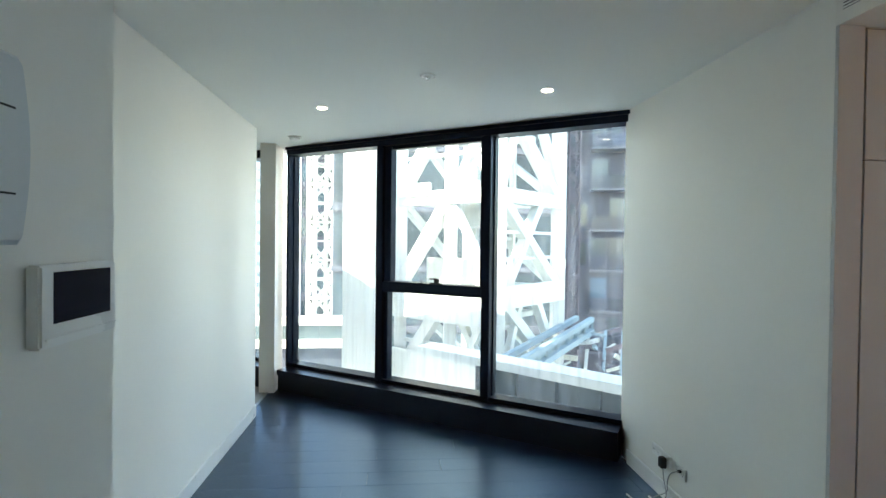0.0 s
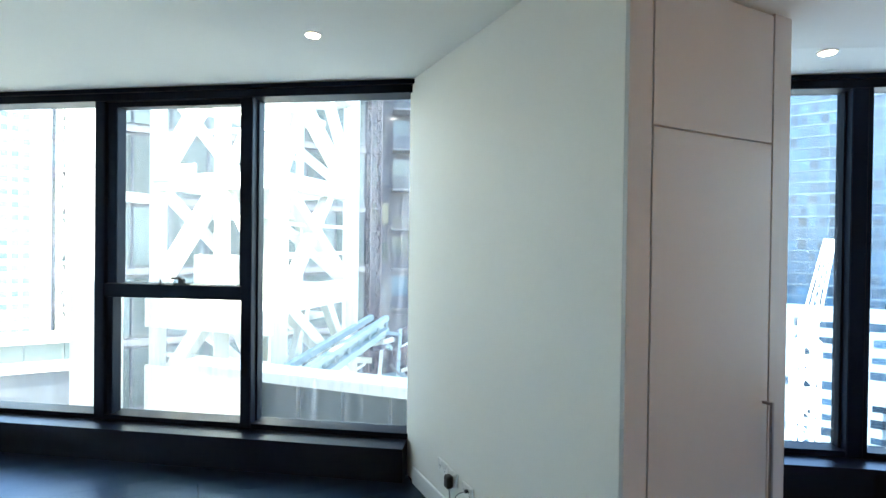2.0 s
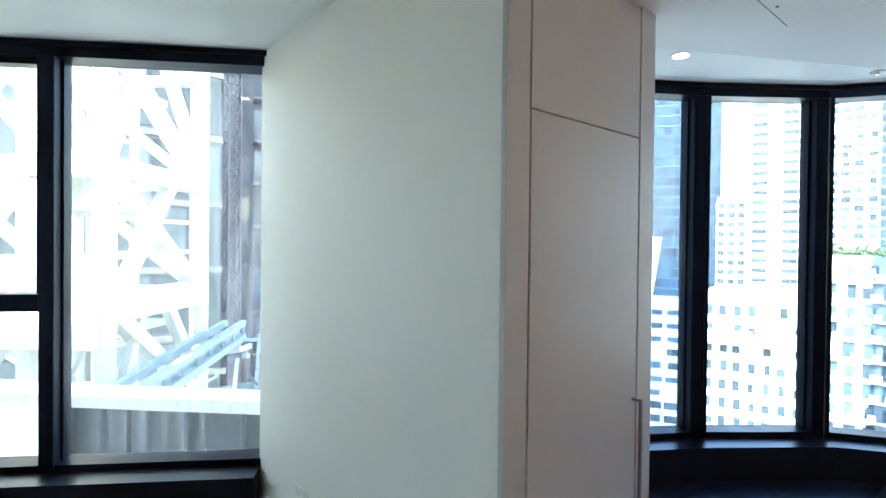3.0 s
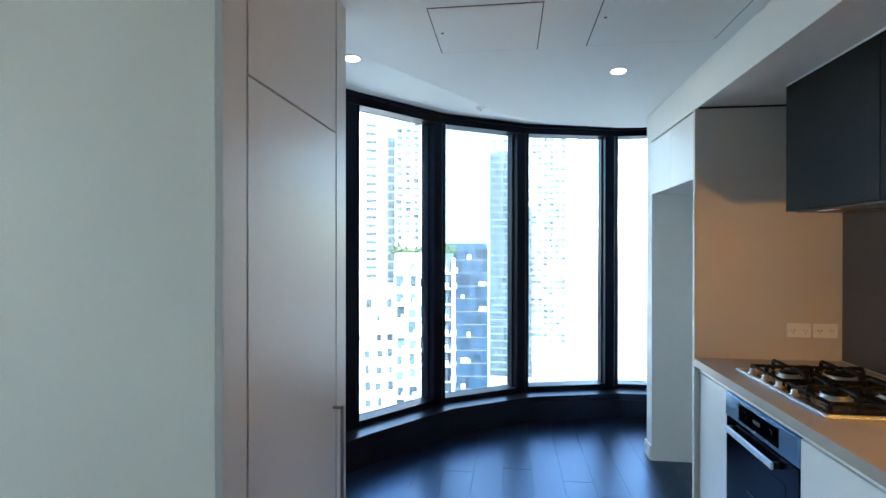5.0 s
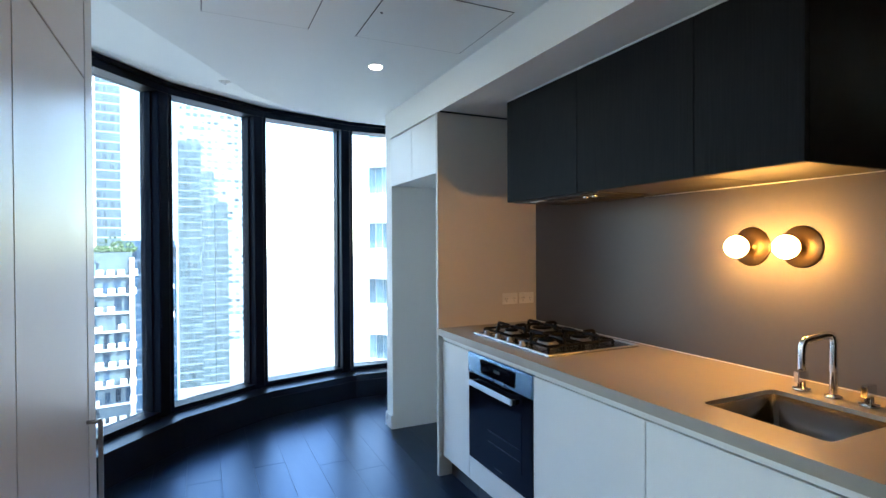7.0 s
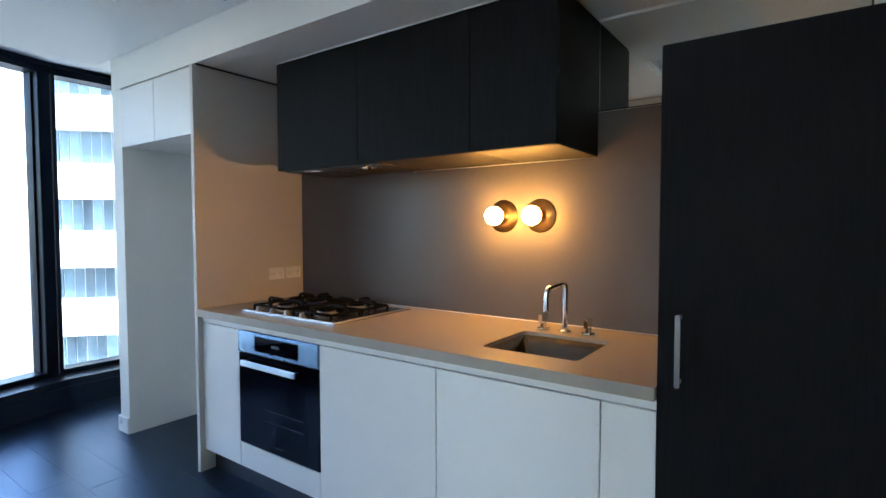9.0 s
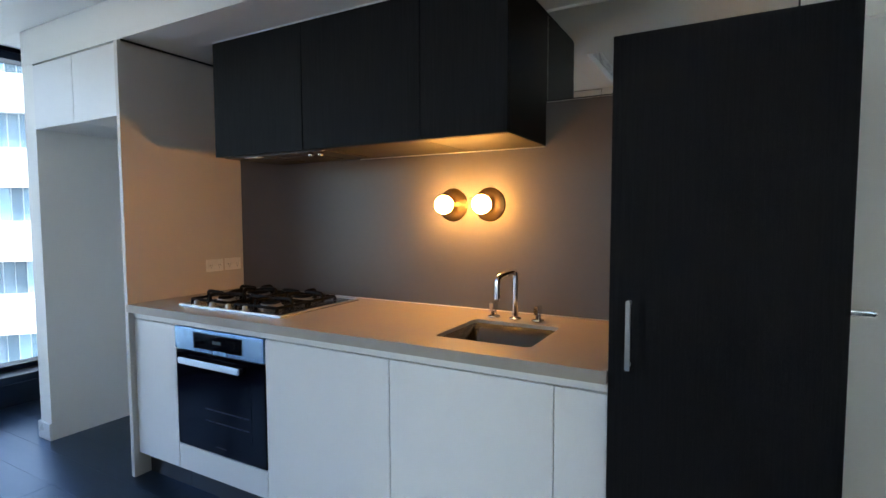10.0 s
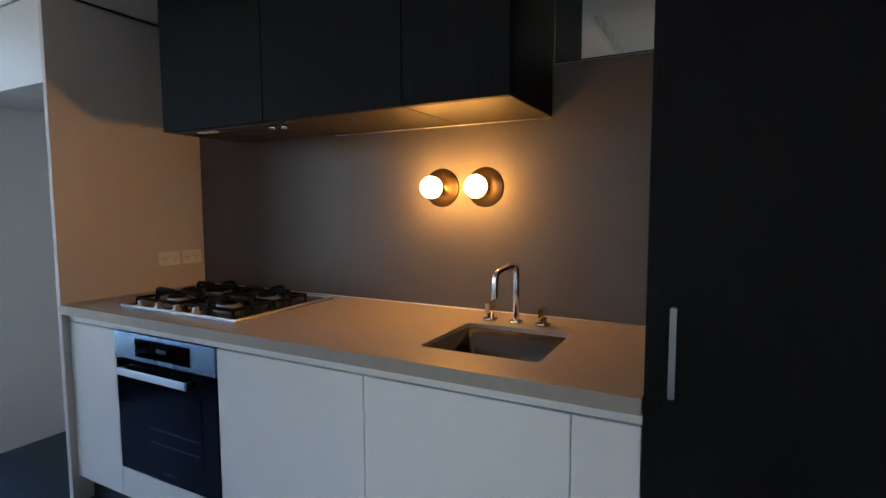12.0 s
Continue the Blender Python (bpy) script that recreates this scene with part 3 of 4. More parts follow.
lathe("drain", [(0.045, 0), (0.045, 0.003), (0.03, 0.004), (0.028, 0.001)], (0.52, -0.30, 0.7125), CHROME, sk, "z")

# tap set
tp = thing("kitchen_tap", (0.553, -0.552, 0.90), "chrome square-neck swivel kitchen tap", "tap")
lathe("base_flange", [(0.026, 0), (0.026, 0.006), (0.016, 0.010)], (0.553, -0.552, 0.9003), CHROME, tp, "z")
tube("spout", [(0.553, -0.552, 0.905), (0.553, -0.552, 1.06), (0.553, -0.552, 1.094), (0.557, -0.544, 1.108), (0.585, -0.484, 1.092), (0.592, -0.470, 1.088), (0.597, -0.458, 1.072), (0.597, -0.458, 0.992)], 0.0125, CHROME, tp, smooth_pts=2, seg=14)
for x in (0.652, 0.453):
    t = thing("tap_handle", (x, -0.552, 0.90), "chrome lever tap handle on a round flange", "tap handle", "pair of tap handles")
    lathe("flange", [(0.027, 0), (0.027, 0.008), (0.012, 0.010), (0.012, 0.03)], (x, -0.552, 0.9003), CHROME, t, "z")
    box("lever", (x - 0.009, x + 0.009, -0.578, -0.522, 0.930, 0.966), CHROME, t, 0.002)


# wall lamps
def wall_lamp(x, z):
    t = thing("wall_lamp", (x, YB + 0.01, z), "lit opal globe on a round aged-brass wall plate", "wall lamp", "pair of globe wall lamps")
    y = YB + 0.0105
    lathe("backplate", [(0.076, 0), (0.078, 0.003), (0.074, 0.006), (0.045, 0.016), (0.026, 0.022), (0.022, 0.045), (0.024, 0.052)], (x, y, z), BRONZE, t)
    lathe("globe", [(0.02, 0.050)] + [(0.0435 * math.sin(a), 0.094 - 0.0435 * math.cos(a)) for a in [radians(d) for d in range(28, 176, 12)]] + [(0.003, 0.1375)], (x, y, z), BULB, t, label="glowing warm opal globe")
    return t


lamp1 = wall_lamp(0.926, 1.391)
copy_thing(lamp1, pose(0.735, YB + 0.01, 1.391))


def plate(name, loc, rz, label, sockets=True):
    """A double power outlet; local x along the wall, y out of the wall."""
    t = thing(name, loc, label, "power outlet", rz=rz)
    M = pose(*loc, 0, 0, rz)
    box("cover", (-0.057, 0.057, 0, 0.009, -0.036, 0.036), PLASTIC, t, 0.003, m=M)
    for sx in (-0.028, 0.028):
        box("rocker", (sx - .008, sx + .008, 0.009, 0.013, 0.016, 0.028), PLASTIC, t, 0.001, m=M)
        for dx, rot in ((-0.007, 1), (0.007, -1)):
            box("slot", (sx + dx - .0012, sx + dx + .0012, 0.0088, 0.0094, -0.004, 0.005), GAP, t, 0, m=M)
        box("slot", (sx - .0012, sx + .0012, 0.0088, 0.0094, -0.018, -0.010), GAP, t, 0, m=M)
    return t


plate("power_outlet", (2.406, -0.490, 1.055), 90, "white double power outlet above the benchtop")
plate("power_outlet", (2.406, -0.616, 1.055), 90, "white double power outlet above the benchtop near the corner")

# entry door
door = thing("door_1", (-0.98, YB - 0.02, 0), "flush white entry door with a chrome lever", "door", kind="structure")
box("leaf", (-1.435, -0.485, YB - 0.050, YB - 0.006, 0.008, 1.984), PAINT, door, 0.002)
DHX = -0.548
lathe("rose", [(0.027, 0), (0.027, 0.007), (0.022, 0.010), (0.012, 0.010)], (DHX, YB - 0.006, 1.012), CHROME, door)
bm = bmesh.new()
add_box(bm, DHX - 0.118, DHX + 0.010, YB + 0.045, YB + 0.059, 1.004, 1.022, bevel=0.005)
add_box(bm, DHX - 0.008, DHX + 0.008, YB + 0.003, YB + 0.052, 1.005, 1.020, bevel=0.004)
part("door_handle", bm, CHROME, door)
lock = lathe("lock_rose", [(0.026, 0), (0.026, 0.006), (0.022, 0.009), (0.017, 0.009), (0.016, 0.004)], (DHX, YB - 0.006, 1.075), CHROME, door)
lathe("keyhole", [(0.016, 0.004), (0.010, 0.0045), (0.001, 0.0045)], (DHX, YB - 0.006, 1.075), BLKPLAST, lock)

# ---- pantry ----
pn = thing("pantry", (1.06, YP + 0.01, 0), "tall pale satin pantry cupboard with two stacked doors", "pantry")
box("side_strip", (XR - 0.001, 0.742, YP, YP + 0.0185, 0.0, ZK - 0.001), GREIGE, pn, 0.001)
box("door", (0.750, 1.399, YP + 0.001, YP + 0.0185, 0.06, 1.899), GREIGE, pn, 0.0012)
box("upper_door", (0.750, 1.399, YP + 0.001, YP + 0.0185, 1.904, ZK - 0.012), GREIGE, pn, 0.0012)
box("end_strip", (1.406, 1.515, YP - 0.0, YP + 0.0185, 0.0, ZK - 0.001), GREIGE, pn, 0.001)
box("recess", (0.740, 1.41, YP + 0.0186, YP + 0.0195, 0.0, ZK - 0.002), GAP, pn, 0)
tube("handle", [(1.372, YP, 0.893), (1.372, YP - 0.03, 0.893)], 0.006, ALU, pn)
box("handle_bar", (1.365, 1.379, YP - 0.040, YP - 0.028, 0.42, 0.900), ALU, pn, 0.002)

# ---- ceiling fittings ----


def downlight(x, y, z):
    t = thing("downlight", (x, y, z), "round recessed white downlight, switched on", "downlight", "ceiling downlights")
    lathe("rim", [(0.034, -0.002), (0.041, -0.004), (0.043, -0.001), (0.043, 0.004)], (x, y, z), PLASTIC, t, "z")
    cyl("lens", (x, y, z - 0.0035), 0.034, 0.004, LED, t, seg=28)
    return t


dl = downlight(-1.587, 3.685, ZC)
for p in ((-0.080, 3.035, ZC), (2.03, 1.752, ZK), (2.380, 0.408, ZK)):
    copy_thing(dl, pose(*p))
sp = thing("sprinkler", (-0.857, 2.847, ZC), "chrome fire sprinkler head in a white ring", "sprinkler")
lathe("ring", [(0.048, 0), (0.046, -0.006), (0.030, -0.007), (0.028, 0.0)], (-0.857, 2.847, ZC), PLASTIC, sp, "z")
lathe("body", [(0.016, 0), (0.014, -0.007), (0.007, -0.009), (0.005, -0.017)], (-0.857, 2.847, ZC), PLASTIC, sp, "z")
lathe("deflector", [(0.004, -0.016), (0.012, -0.018), (0.012, -0.020)], (-0.857, 2.847, ZC), CHROME, sp, "z")
for px, py, pz in ((3.02, 1.168, ZK),):
    copy_thing(sp, pose(px, py, pz) @ Matrix.Diagonal((0.7, 0.7, 0.7, 1)))
sd = thing("smoke_detector", (-2.0, 4.80, ZC), "round white smoke detector on the ceiling", "smoke detector")
lathe("base", [(0.062, 0), (0.062, -0.010), (0.055, -0.014)], (-2.0, 4.80, ZC), PLASTIC, sd, "z")
lathe("dome", [(0.050, -0.013), (0.048, -0.028), (0.035, -0.040), (0.010, -0.043)], (-2.0, 4.80, ZC), PLASTIC, sd, "z")


def hatch(x0, x1, y0, y1):
    t = thing("access_hatch", ((x0 + x1) / 2, (y0 + y1) / 2, ZK), "flush white ceiling access hatch with a key lock", "access hatch", "ceiling access hatches")
    bm = bmesh.new()
    g = 0.004
    for lim in ((x0 - g, x1 + g, y0 - g, y0), (x0 - g, x1 + g, y1, y1 + g), (x0 - g, x0, y0, y1), (x1, x1 + g, y0, y1)):
        add_box(bm, *lim, ZK - 0.0015, ZK + 0.001)
    part("joint", bm, GAP, t)
    box("panel", (x0, x1, y0, y1, ZK - 0.003, ZK + 0.001), CEIL, t, 0.0008)
    cyl("lock", (x0 + 0.23, y1 - 0.03, ZK - 0.0035), 0.006, 0.003, GAP, t, seg=12)


hatch(1.552, 2.014, 0.854, 1.300)
hatch(1.480, 2.004, 0.074, 0.626)

gr = thing("air_grille", (XR, 1.0, 2.49), "white slotted air conditioning grille on the bulkhead", "air grille")
# dark sheet that stands in for the shade between the slats
box("backing", (XR - 0.001, XR - 0.0005, 0.45, 1.605, 2.462, 2.532), GRILLEB, gr, 0)
for k in range(6):
    z = 2.464 + k * 0.0118
    box("slat", (XR - 0.004, XR - 0.0012, 0.45, 1.605, z, z + 0.0065), PLASTIC, gr, 0)

# ---- living wall outlets ----
for i, y in enumerate((2.917, 2.800, 2.640)):
    plate("power_outlet", (XR, y, 0.262 - 0.008 * i), 90, ("white wall outlet plate low on the wall", "white power outlet with a black adapter plugged in", "white wall outlet with a grey lead plugged in")[i])
ad = thing("power_adapter", (XR - 0.03, 2.80, 0.25), "black plug-in power adapter with a thin lead", "power adapter")
box("body", (XR - 0.050, XR - 0.0135, 2.775, 2.820, 0.205, 0.270), BLKPLAST, ad, 0.005)
tube("lead", [(XR - 0.03, 2.795, 0.206), (XR - 0.03, 2.78, 0.13), (XR - 0.04, 2.72, 0.07), (XR - 0.05, 2.75, 0.02), (XR - 0.09, 2.62, 0.006), (XR - 0.05, 2.5, 0.006)], 0.003, GREYWIRE, ad, smooth_pts=3, seg=8)
ld = thing("data_cable", (XR - 0.03, 2.62, 0.25), "thin grey cable looping from the wall outlet", "cable")
box("plug", (XR - 0.03, XR - 0.0095, 2.615, 2.635, 0.250, 0.265), BLKPLAST, ld, 0.003)
tube("lead", [(XR - 0.028, 2.625, 0.257), (XR - 0.06, 2.66, 0.235), (XR - 0.05, 2.71, 0.15), (XR - 0.03, 2.73, 0.08), (XR - 0.08, 2.80, 0.03), (XR - 0.14, 2.76, 0.006), (XR - 0.06, 2.66, 0.006)], 0.0028, GREYWIRE, ld, smooth_pts=3, seg=8)

# ---- hall wall devices ----
ic = thing("intercom", (XH, 0.756, 1.457), "white wall intercom with a dark screen", "intercom")
box("case", (XH, XH + 0.024, 0.646, 0.866, 1.390, 1.524), PLASTIC, ic, 0.004)
box("screen", (XH + 0.0235, XH + 0.025, 0.677, 0.842, 1.428, 1.512), SCREEN, ic, 0)
box("speaker_lip", (XH + 0.0235, XH + 0.028, 0.655, 0.858, 1.402, 1.407), PLASTIC, ic, 0.001)
pl = thing("wall_panel", (XH, 0.48, 1.70), "rounded white control panel with two seams", "control panel")
bm = bmesh.new()
n = 12
outline = [(0.28, 1.557), (0.602, 1.557)] + [(0.610 + 0.016 * math.sin(math.pi * k / n), 1.565 + 0.259 * k / n) for k in range(n + 1)] + [(0.602, 1.832), (0.28, 1.832)]
for x, ins in ((XH, 0.0), (XH + 0.020, 0.0), (XH + 0.028, 0.008)):
    for yy, zz in outline:
        bm.verts.new((x, yy - ins, 1.6945 + (zz - 1.6945) * (1 - ins * 6)))
bm.verts.ensure_lookup_table()
N = len(outline)
for lay in (0, 1):
    for k in range(N):
        a, b = lay * N + k, lay * N + (k + 1) % N
        bm.faces.new([bm.verts[q] for q in (a, b, b + N, a + N)])
bm.faces.new([bm.verts[2 * N + k] for k in range(N)])
part("case", bm, mat("cool_white_plastic", (0.62, 0.66, 0.68), 0.35, vary=0.02), pl)
for z in (1.629, 1.752):
    box("seam", (XH + 0.0275, XH + 0.0288, 0.33, 0.587, z, z + 0.003), GAP, pl, 0)

# pale flat leads left on the floor by the outlets
for i, (x, y) in enumerate(((0.42, 2.88), (0.545, 2.845))):
    tagged(tube("flat_lead" if i == 0 else "flat_lead.001", [(x, y, 0.006), (x + 0.02, y - 0.12, 0.006), (x + 0.03, y - 0.3, 0.006)], 0.0055, PLASTIC, smooth_pts=1, seg=8), "short white lead lying on the floor", "cable", "white leads")

# ---- the city outside ----
random.seed(21)
GZ = -58.0
EX_WHITE = mat("city_white_concrete", (0.66, 0.66, 0.64), 0.8, vary=0.06, scale=0.3)
EX_DARK = mat("city_dark_cladding", (0.036, 0.033, 0.055), 0.5, vary=0.25, scale=0.3)
EX_GREY = mat("city_grey_cladding", (0.085, 0.09, 0.105), 0.5, vary=0.15, scale=0.3)
EX_BLUE = mat("city_blue_glass", (0.05, 0.11, 0.17), 0.12, metal=0.2, vary=0.3, scale=0.25, island=0.35)
EX_PANE = mat("city_window_glass", (0.02, 0.035, 0.045), 0.15, vary=0.3, scale=0.4, island=0.6)
# on the far towers this pale cyan also carries the distance haze
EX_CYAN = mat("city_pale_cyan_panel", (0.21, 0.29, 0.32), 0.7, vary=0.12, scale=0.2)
EX_DEEP = mat("city_deep_blue_glass", (0.010, 0.030, 0.056), 0.2, vary=0.2, scale=0.03, island=0.6, spec=0.25)
EX_LINE = mat("city_grey_spandrel", (0.15, 0.20, 0.225), 0.6, vary=0.1, scale=0.05)
# window glass with distance haze mixed into its colour
EX_HAZE = mat("city_haze_toned_glass", (0.13, 0.185, 0.21), 0.3, vary=0.2, scale=0.3, island=0.3)
EX_BAL = mat("city_balcony_shade", (0.05, 0.092, 0.118), 0.3, vary=0.3, scale=0.3, island=0.7, spec=0.25)
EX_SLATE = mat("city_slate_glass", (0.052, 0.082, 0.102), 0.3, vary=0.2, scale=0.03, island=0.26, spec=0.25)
EX_SMOKE = mat("city_smoky_glass", (0.034, 0.058, 0.072), 0.3, vary=0.3, scale=0.03, island=0.3, spec=0.25)
EX_RIBBON = mat("city_ribbon_glass", (0.12, 0.20, 0.245), 0.25, vary=0.5, scale=0.6, island=0.6, spec=0.25)
EX_STEEL = mat("city_white_steel", (0.63, 0.62, 0.53), 0.55, vary=0.05, scale=0.5)
EX_GREEN = mat("roof_foliage", (0.05, 0.09, 0.035), 0.9, vary=0.4, scale=2)
ASPHALT = mat("city_ground", (0.20, 0.20, 0.20), 0.9, vary=0.3, scale=0.05)

tagged(box("ground", (-2500, 2500, -2500, 2500, GZ - 1, GZ), ASPHALT, bevel=0), "grey city ground far below the windows", "ground", kind="structure")


def tower(name, yaw, dist, width, depth, z1, body, storey=3.3, cols=6, band=None, pane=EX_PANE, label="", z0=GZ, turn=0, win_h=1.7, win_w=0.72, band_h=0.5, band_out=0.25, from_z=-45.0, gaps=0.0):
    """A tower block on a bearing from the flat: body, floor bands and separate windows on the face towards it."""
    a = radians(yaw)
    fx, fy = -math.sin(a) * dist, math.cos(a) * dist
    t = thing(name, (fx, fy, z0), label, "building", rz=yaw + turn)
    M = pose(fx, fy, 0, 0, 0, yaw + turn)
    # local: x to the right as seen from here, y away
    box("wall", (-width / 2, width / 2, 0, depth, z0, z1), body, t, 0, m=M)
    box("roof", (-width / 2 + .3, width / 2 - .3, 0.3, depth - .3, z1, z1 + 1.1), body, t, 0, m=M)
    storeys = int((z1 - from_z) / storey)
    pitch = width / cols
    shared = None
    bshared = None
    for s in range(storeys):
        z = z1 - (s + 1) * storey
        if band is not None:
            if bshared is None:
                bm = add_box(bmesh.new(), -width / 2 - .05, width / 2 + .05, -band_out, -0.002, -band_h / 2, band_h / 2)
                bshared = bpy.data.meshes.new("floor_band")
                bm.to_mesh(bshared)
                bm.free()
                bshared.materials.append(band)
            o = new("floor_band", bshared)
            o.parent = t
            o.location = (0, 0, z - z0)
        for c in range(cols):
            if shared is None:
                bm = add_box(bmesh.new(), -pitch * win_w / 2, pitch * win_w / 2, -0.06, 0.05, 0, win_h)
                shared = bpy.data.meshes.new("window")
                bm.to_mesh(shared)
                bm.free()
                shared.materials.append(pane)
            if random.random() < gaps:
                continue
            o = new("window", shared)
            o.parent = t
            o.location = (-width / 2 + pitch * (c + .5 + random.uniform(-.08, .08) * (gaps > 0)), random.uniform(-.04, 0), z - z0 + band_h / 2 + 0.35)
            if gaps:
                o.scale = (random.choice((0.7, 1, 1)), 1, random.choice((0.8, 1, 1.05)))
    return t, M


def strut(bm, a, b, w):
    a, b = Vector(a), Vector(b)
    d = b - a
    m = Matrix.Translation((a + b) / 2) @ d.to_track_quat("Z", "Y").to_matrix().to_4x4() @ Matrix.Diagonal((w, w, d.length, 1))
    bmesh.ops.create_cube(bm, size=1, matrix=m)


# dark residential tower seen past the socket wall
EX_EDGE = mat("balcony_edge", (0.12, 0.12, 0.14), 0.6, vary=0.1, scale=0.5)
EX_CURTAIN = mat("drawn_curtain", (0.085, 0.085, 0.105), 0.9, vary=0.25, scale=1.5, stretch=(6, 6, 0.3), island=0.4)
EX_BALUS = mat("balcony_glass", (0.03, 0.035, 0.055), 0.12, vary=0.3, scale=0.4, island=0.6, spec=0.25)
# glow for discs that imitate the room's downlights mirrored in the window
EX_REFLECTION = mat("downlight_reflection_glow", (0.8, 0.7, 0.5), 0.5, emit=((1, 0.85, 0.6), 4.0))


def residential(yaw, dist, turn):
    a = radians(yaw)
    fx, fy = -math.sin(a) * dist, math.cos(a) * dist
    t = thing("residential_tower", (fx, fy, GZ), "dark purple-grey apartment tower with stacked glazed balconies", "building", rz=yaw + turn)
    M = pose(fx, fy, 0, 0, 0, yaw + turn)
    box("wall", (-7, 7, 0, 14, GZ, 60), EX_DARK, t, 0, m=M)
    rnd = random.Random(8)
    for s in range(20):
        z = 30.4 - s * 3.1
        box("balcony", (-4.2, 7.1, -1.5, -0.01, z, z + 0.16), EX_EDGE, t, 0, m=M)
        for k in range(8):
            x = -4.2 + k * 1.4
            box("balustrade", (x + .03, x + 1.37, -1.47, -1.43, z + 0.17, z + 1.15), EX_BALUS, t, 0, m=M)
            r = rnd.random()
            pane = EX_CURTAIN if r < .22 else EX_BLUE if r < .4 else EX_PANE if r < .75 else None
            if pane:
                box("window", (x + .06, x + 1.30 - .5 * (rnd.random() < .3), -0.06, 0.02, z + 0.2, z + 2.6), pane, t, 0, m=M)
        box("divider", (1.4, 1.52, -1.4, -0.01, z + .16, z + 3.1), EX_GREY, t, 0, m=M)
        box("corner_post", (4.2, 4.5, -1.6, -1.3, z + .16, z + 3.1), EX_EDGE, t, 0, m=M)
        # glowing disc in place of a downlight's reflection, no lamp on the tower
        if rnd.random() < .45:
            x = rnd.choice((-2.8, -1.6, 2.2, 3.2))
            bm = bmesh.new()
            bmesh.ops.create_cone(bm, cap_ends=True, segments=12, radius1=.14, radius2=.14, depth=.04, matrix=Matrix.Translation((x, -.8, z - .03)))
            part("downlight_reflection", bm, EX_REFLECTION, t, m=M)
        for k in range(3):
            box("window", (-6.4 + k * .7, -5.85 + k * .7, -0.05, 0.02, z + .5, z + 2.2), EX_PANE if rnd.random() < .7 else EX_CURTAIN, t, 0, m=M)
    return t


residential(-25.5, 42, 7)
# hoist mast climbing its corner
def mast(name, yaw, dist, w, z0, z1, material, label, step=None, member=0.14):
    """A square lattice mast with cross bracing."""
    a = radians(yaw)
    t = thing(name, (-math.sin(a) * dist, math.cos(a) * dist, z0), label, "lattice mast", rz=yaw + 20)
    M = pose(-math.sin(a) * dist, math.cos(a) * dist, 0, 0, 0, yaw + 20)
    for sx, sy in ((-1, -1), (1, -1), (1, 1), (-1, 1)):
        bm = bmesh.new()
        strut(bm, (sx * w / 2, sy * w / 2, z0), (sx * w / 2, sy * w / 2, z1), member)
        part("chord", bm, material, t, m=M)
    step = step or w
    n = int((z1 - max(z0, -30)) / step)
    bm = bmesh.new()
    for k in range(n):
        z = z1 - k * step
        c = [(-w / 2, -w / 2), (w / 2, -w / 2), (w / 2, w / 2), (-w / 2, w / 2)]
        for j in range(4):
            a2, b2 = c[j], c[(j + 1) % 4]
            if k % 2:
                a2, b2 = b2, a2
            strut(bm, (*a2, z), (*b2, z - step), member * .7)
            strut(bm, (*a2, z), (*b2, z), member * .6)
    tagged(part("lacing", bm, material, t, m=M), kind="stuff")
    return t


EX_RUST = mat("red_brown_steel", (0.10, 0.075, 0.09), 0.6, vary=0.3, scale=2)
mast("hoist_mast", -17.75, 38, 0.8, GZ, 40, EX_RUST, "red-brown construction hoist mast beside the tower", member=0.09)
mast("far_crane_mast", 9.6, 42, 1.5, GZ, 60, EX_STEEL, "white tower crane lattice mast", member=0.24)
tower("slim_tower", 8.5, 70, 6.4, 10, 70, EX_DARK, storey=3.6, cols=4, band=EX_GREY, label="slim dark glazed tower behind the crane", win_h=2.4, win_w=0.85, band_h=0.2)
tower("tinted_tower", 6.85, 66, 1.1, 3, 70, EX_GREY, storey=7.5, cols=2, pane=EX_HAZE, label="pale blue tinted tower behind the crane", win_h=6.5, win_w=0.92)
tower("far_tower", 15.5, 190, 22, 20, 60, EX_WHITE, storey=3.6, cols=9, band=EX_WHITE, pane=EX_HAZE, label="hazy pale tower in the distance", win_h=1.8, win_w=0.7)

# grey-green glazed tower straight ahead, behind the crane
D = 27.0
CONC = mat("streaked_concrete", (0.05, 0.068, 0.072), 0.8, vary=0.35, scale=1.5, stretch=(5, 5, 0.3))
EX_TSTEEL = mat("teal_deck_steel", (0.09, 0.12, 0.12), 0.6, vary=0.3, scale=0.6)
TEAL = mat("city_teal_glazing", (0.040, 0.056, 0.062), 0.3, vary=0.3, scale=0.4, island=0.4, spec=0.3)
wt = thing("glazed_tower", (1.0, D, GZ), "grey-green glazed tower behind the crane mast", "building")
box("wall", (-4.6, 8.6, D + 2.2, D + 14, GZ, 60), EX_GREY, wt, 0)
for r in range(22):
    z = -34.0 + r * 3.4
    box("floor_band", (-4.65, 8.65, D + 2.0, D + 2.19, z - 0.14, z + 0.14), EX_GREY, wt, 0)
    for c in range(8):
        box("window", (-4.5 + c * 1.64, -3.0 + c * 1.64, D + 2.1, D + 2.25, z + 0.3, z + 3.1), TEAL, wt, 0)

# white lattice mast of the tower crane, standing a few metres outside the glass
EX_MAST = mat("white_painted_crane_steel", (0.63, 0.64, 0.60), 0.5, vary=0.06, scale=3, bump=0.05, bump_scale=60)
MB, ML, MPHI = Vector((0.335, 6.70)), 1.80, radians(46)
MU = Vector((math.cos(MPHI), math.sin(MPHI)))
MV = Vector((-MU.y, MU.x))
CORN = [MB + MV * ML, MB, MB + MU * ML, MB + (MU + MV) * ML]
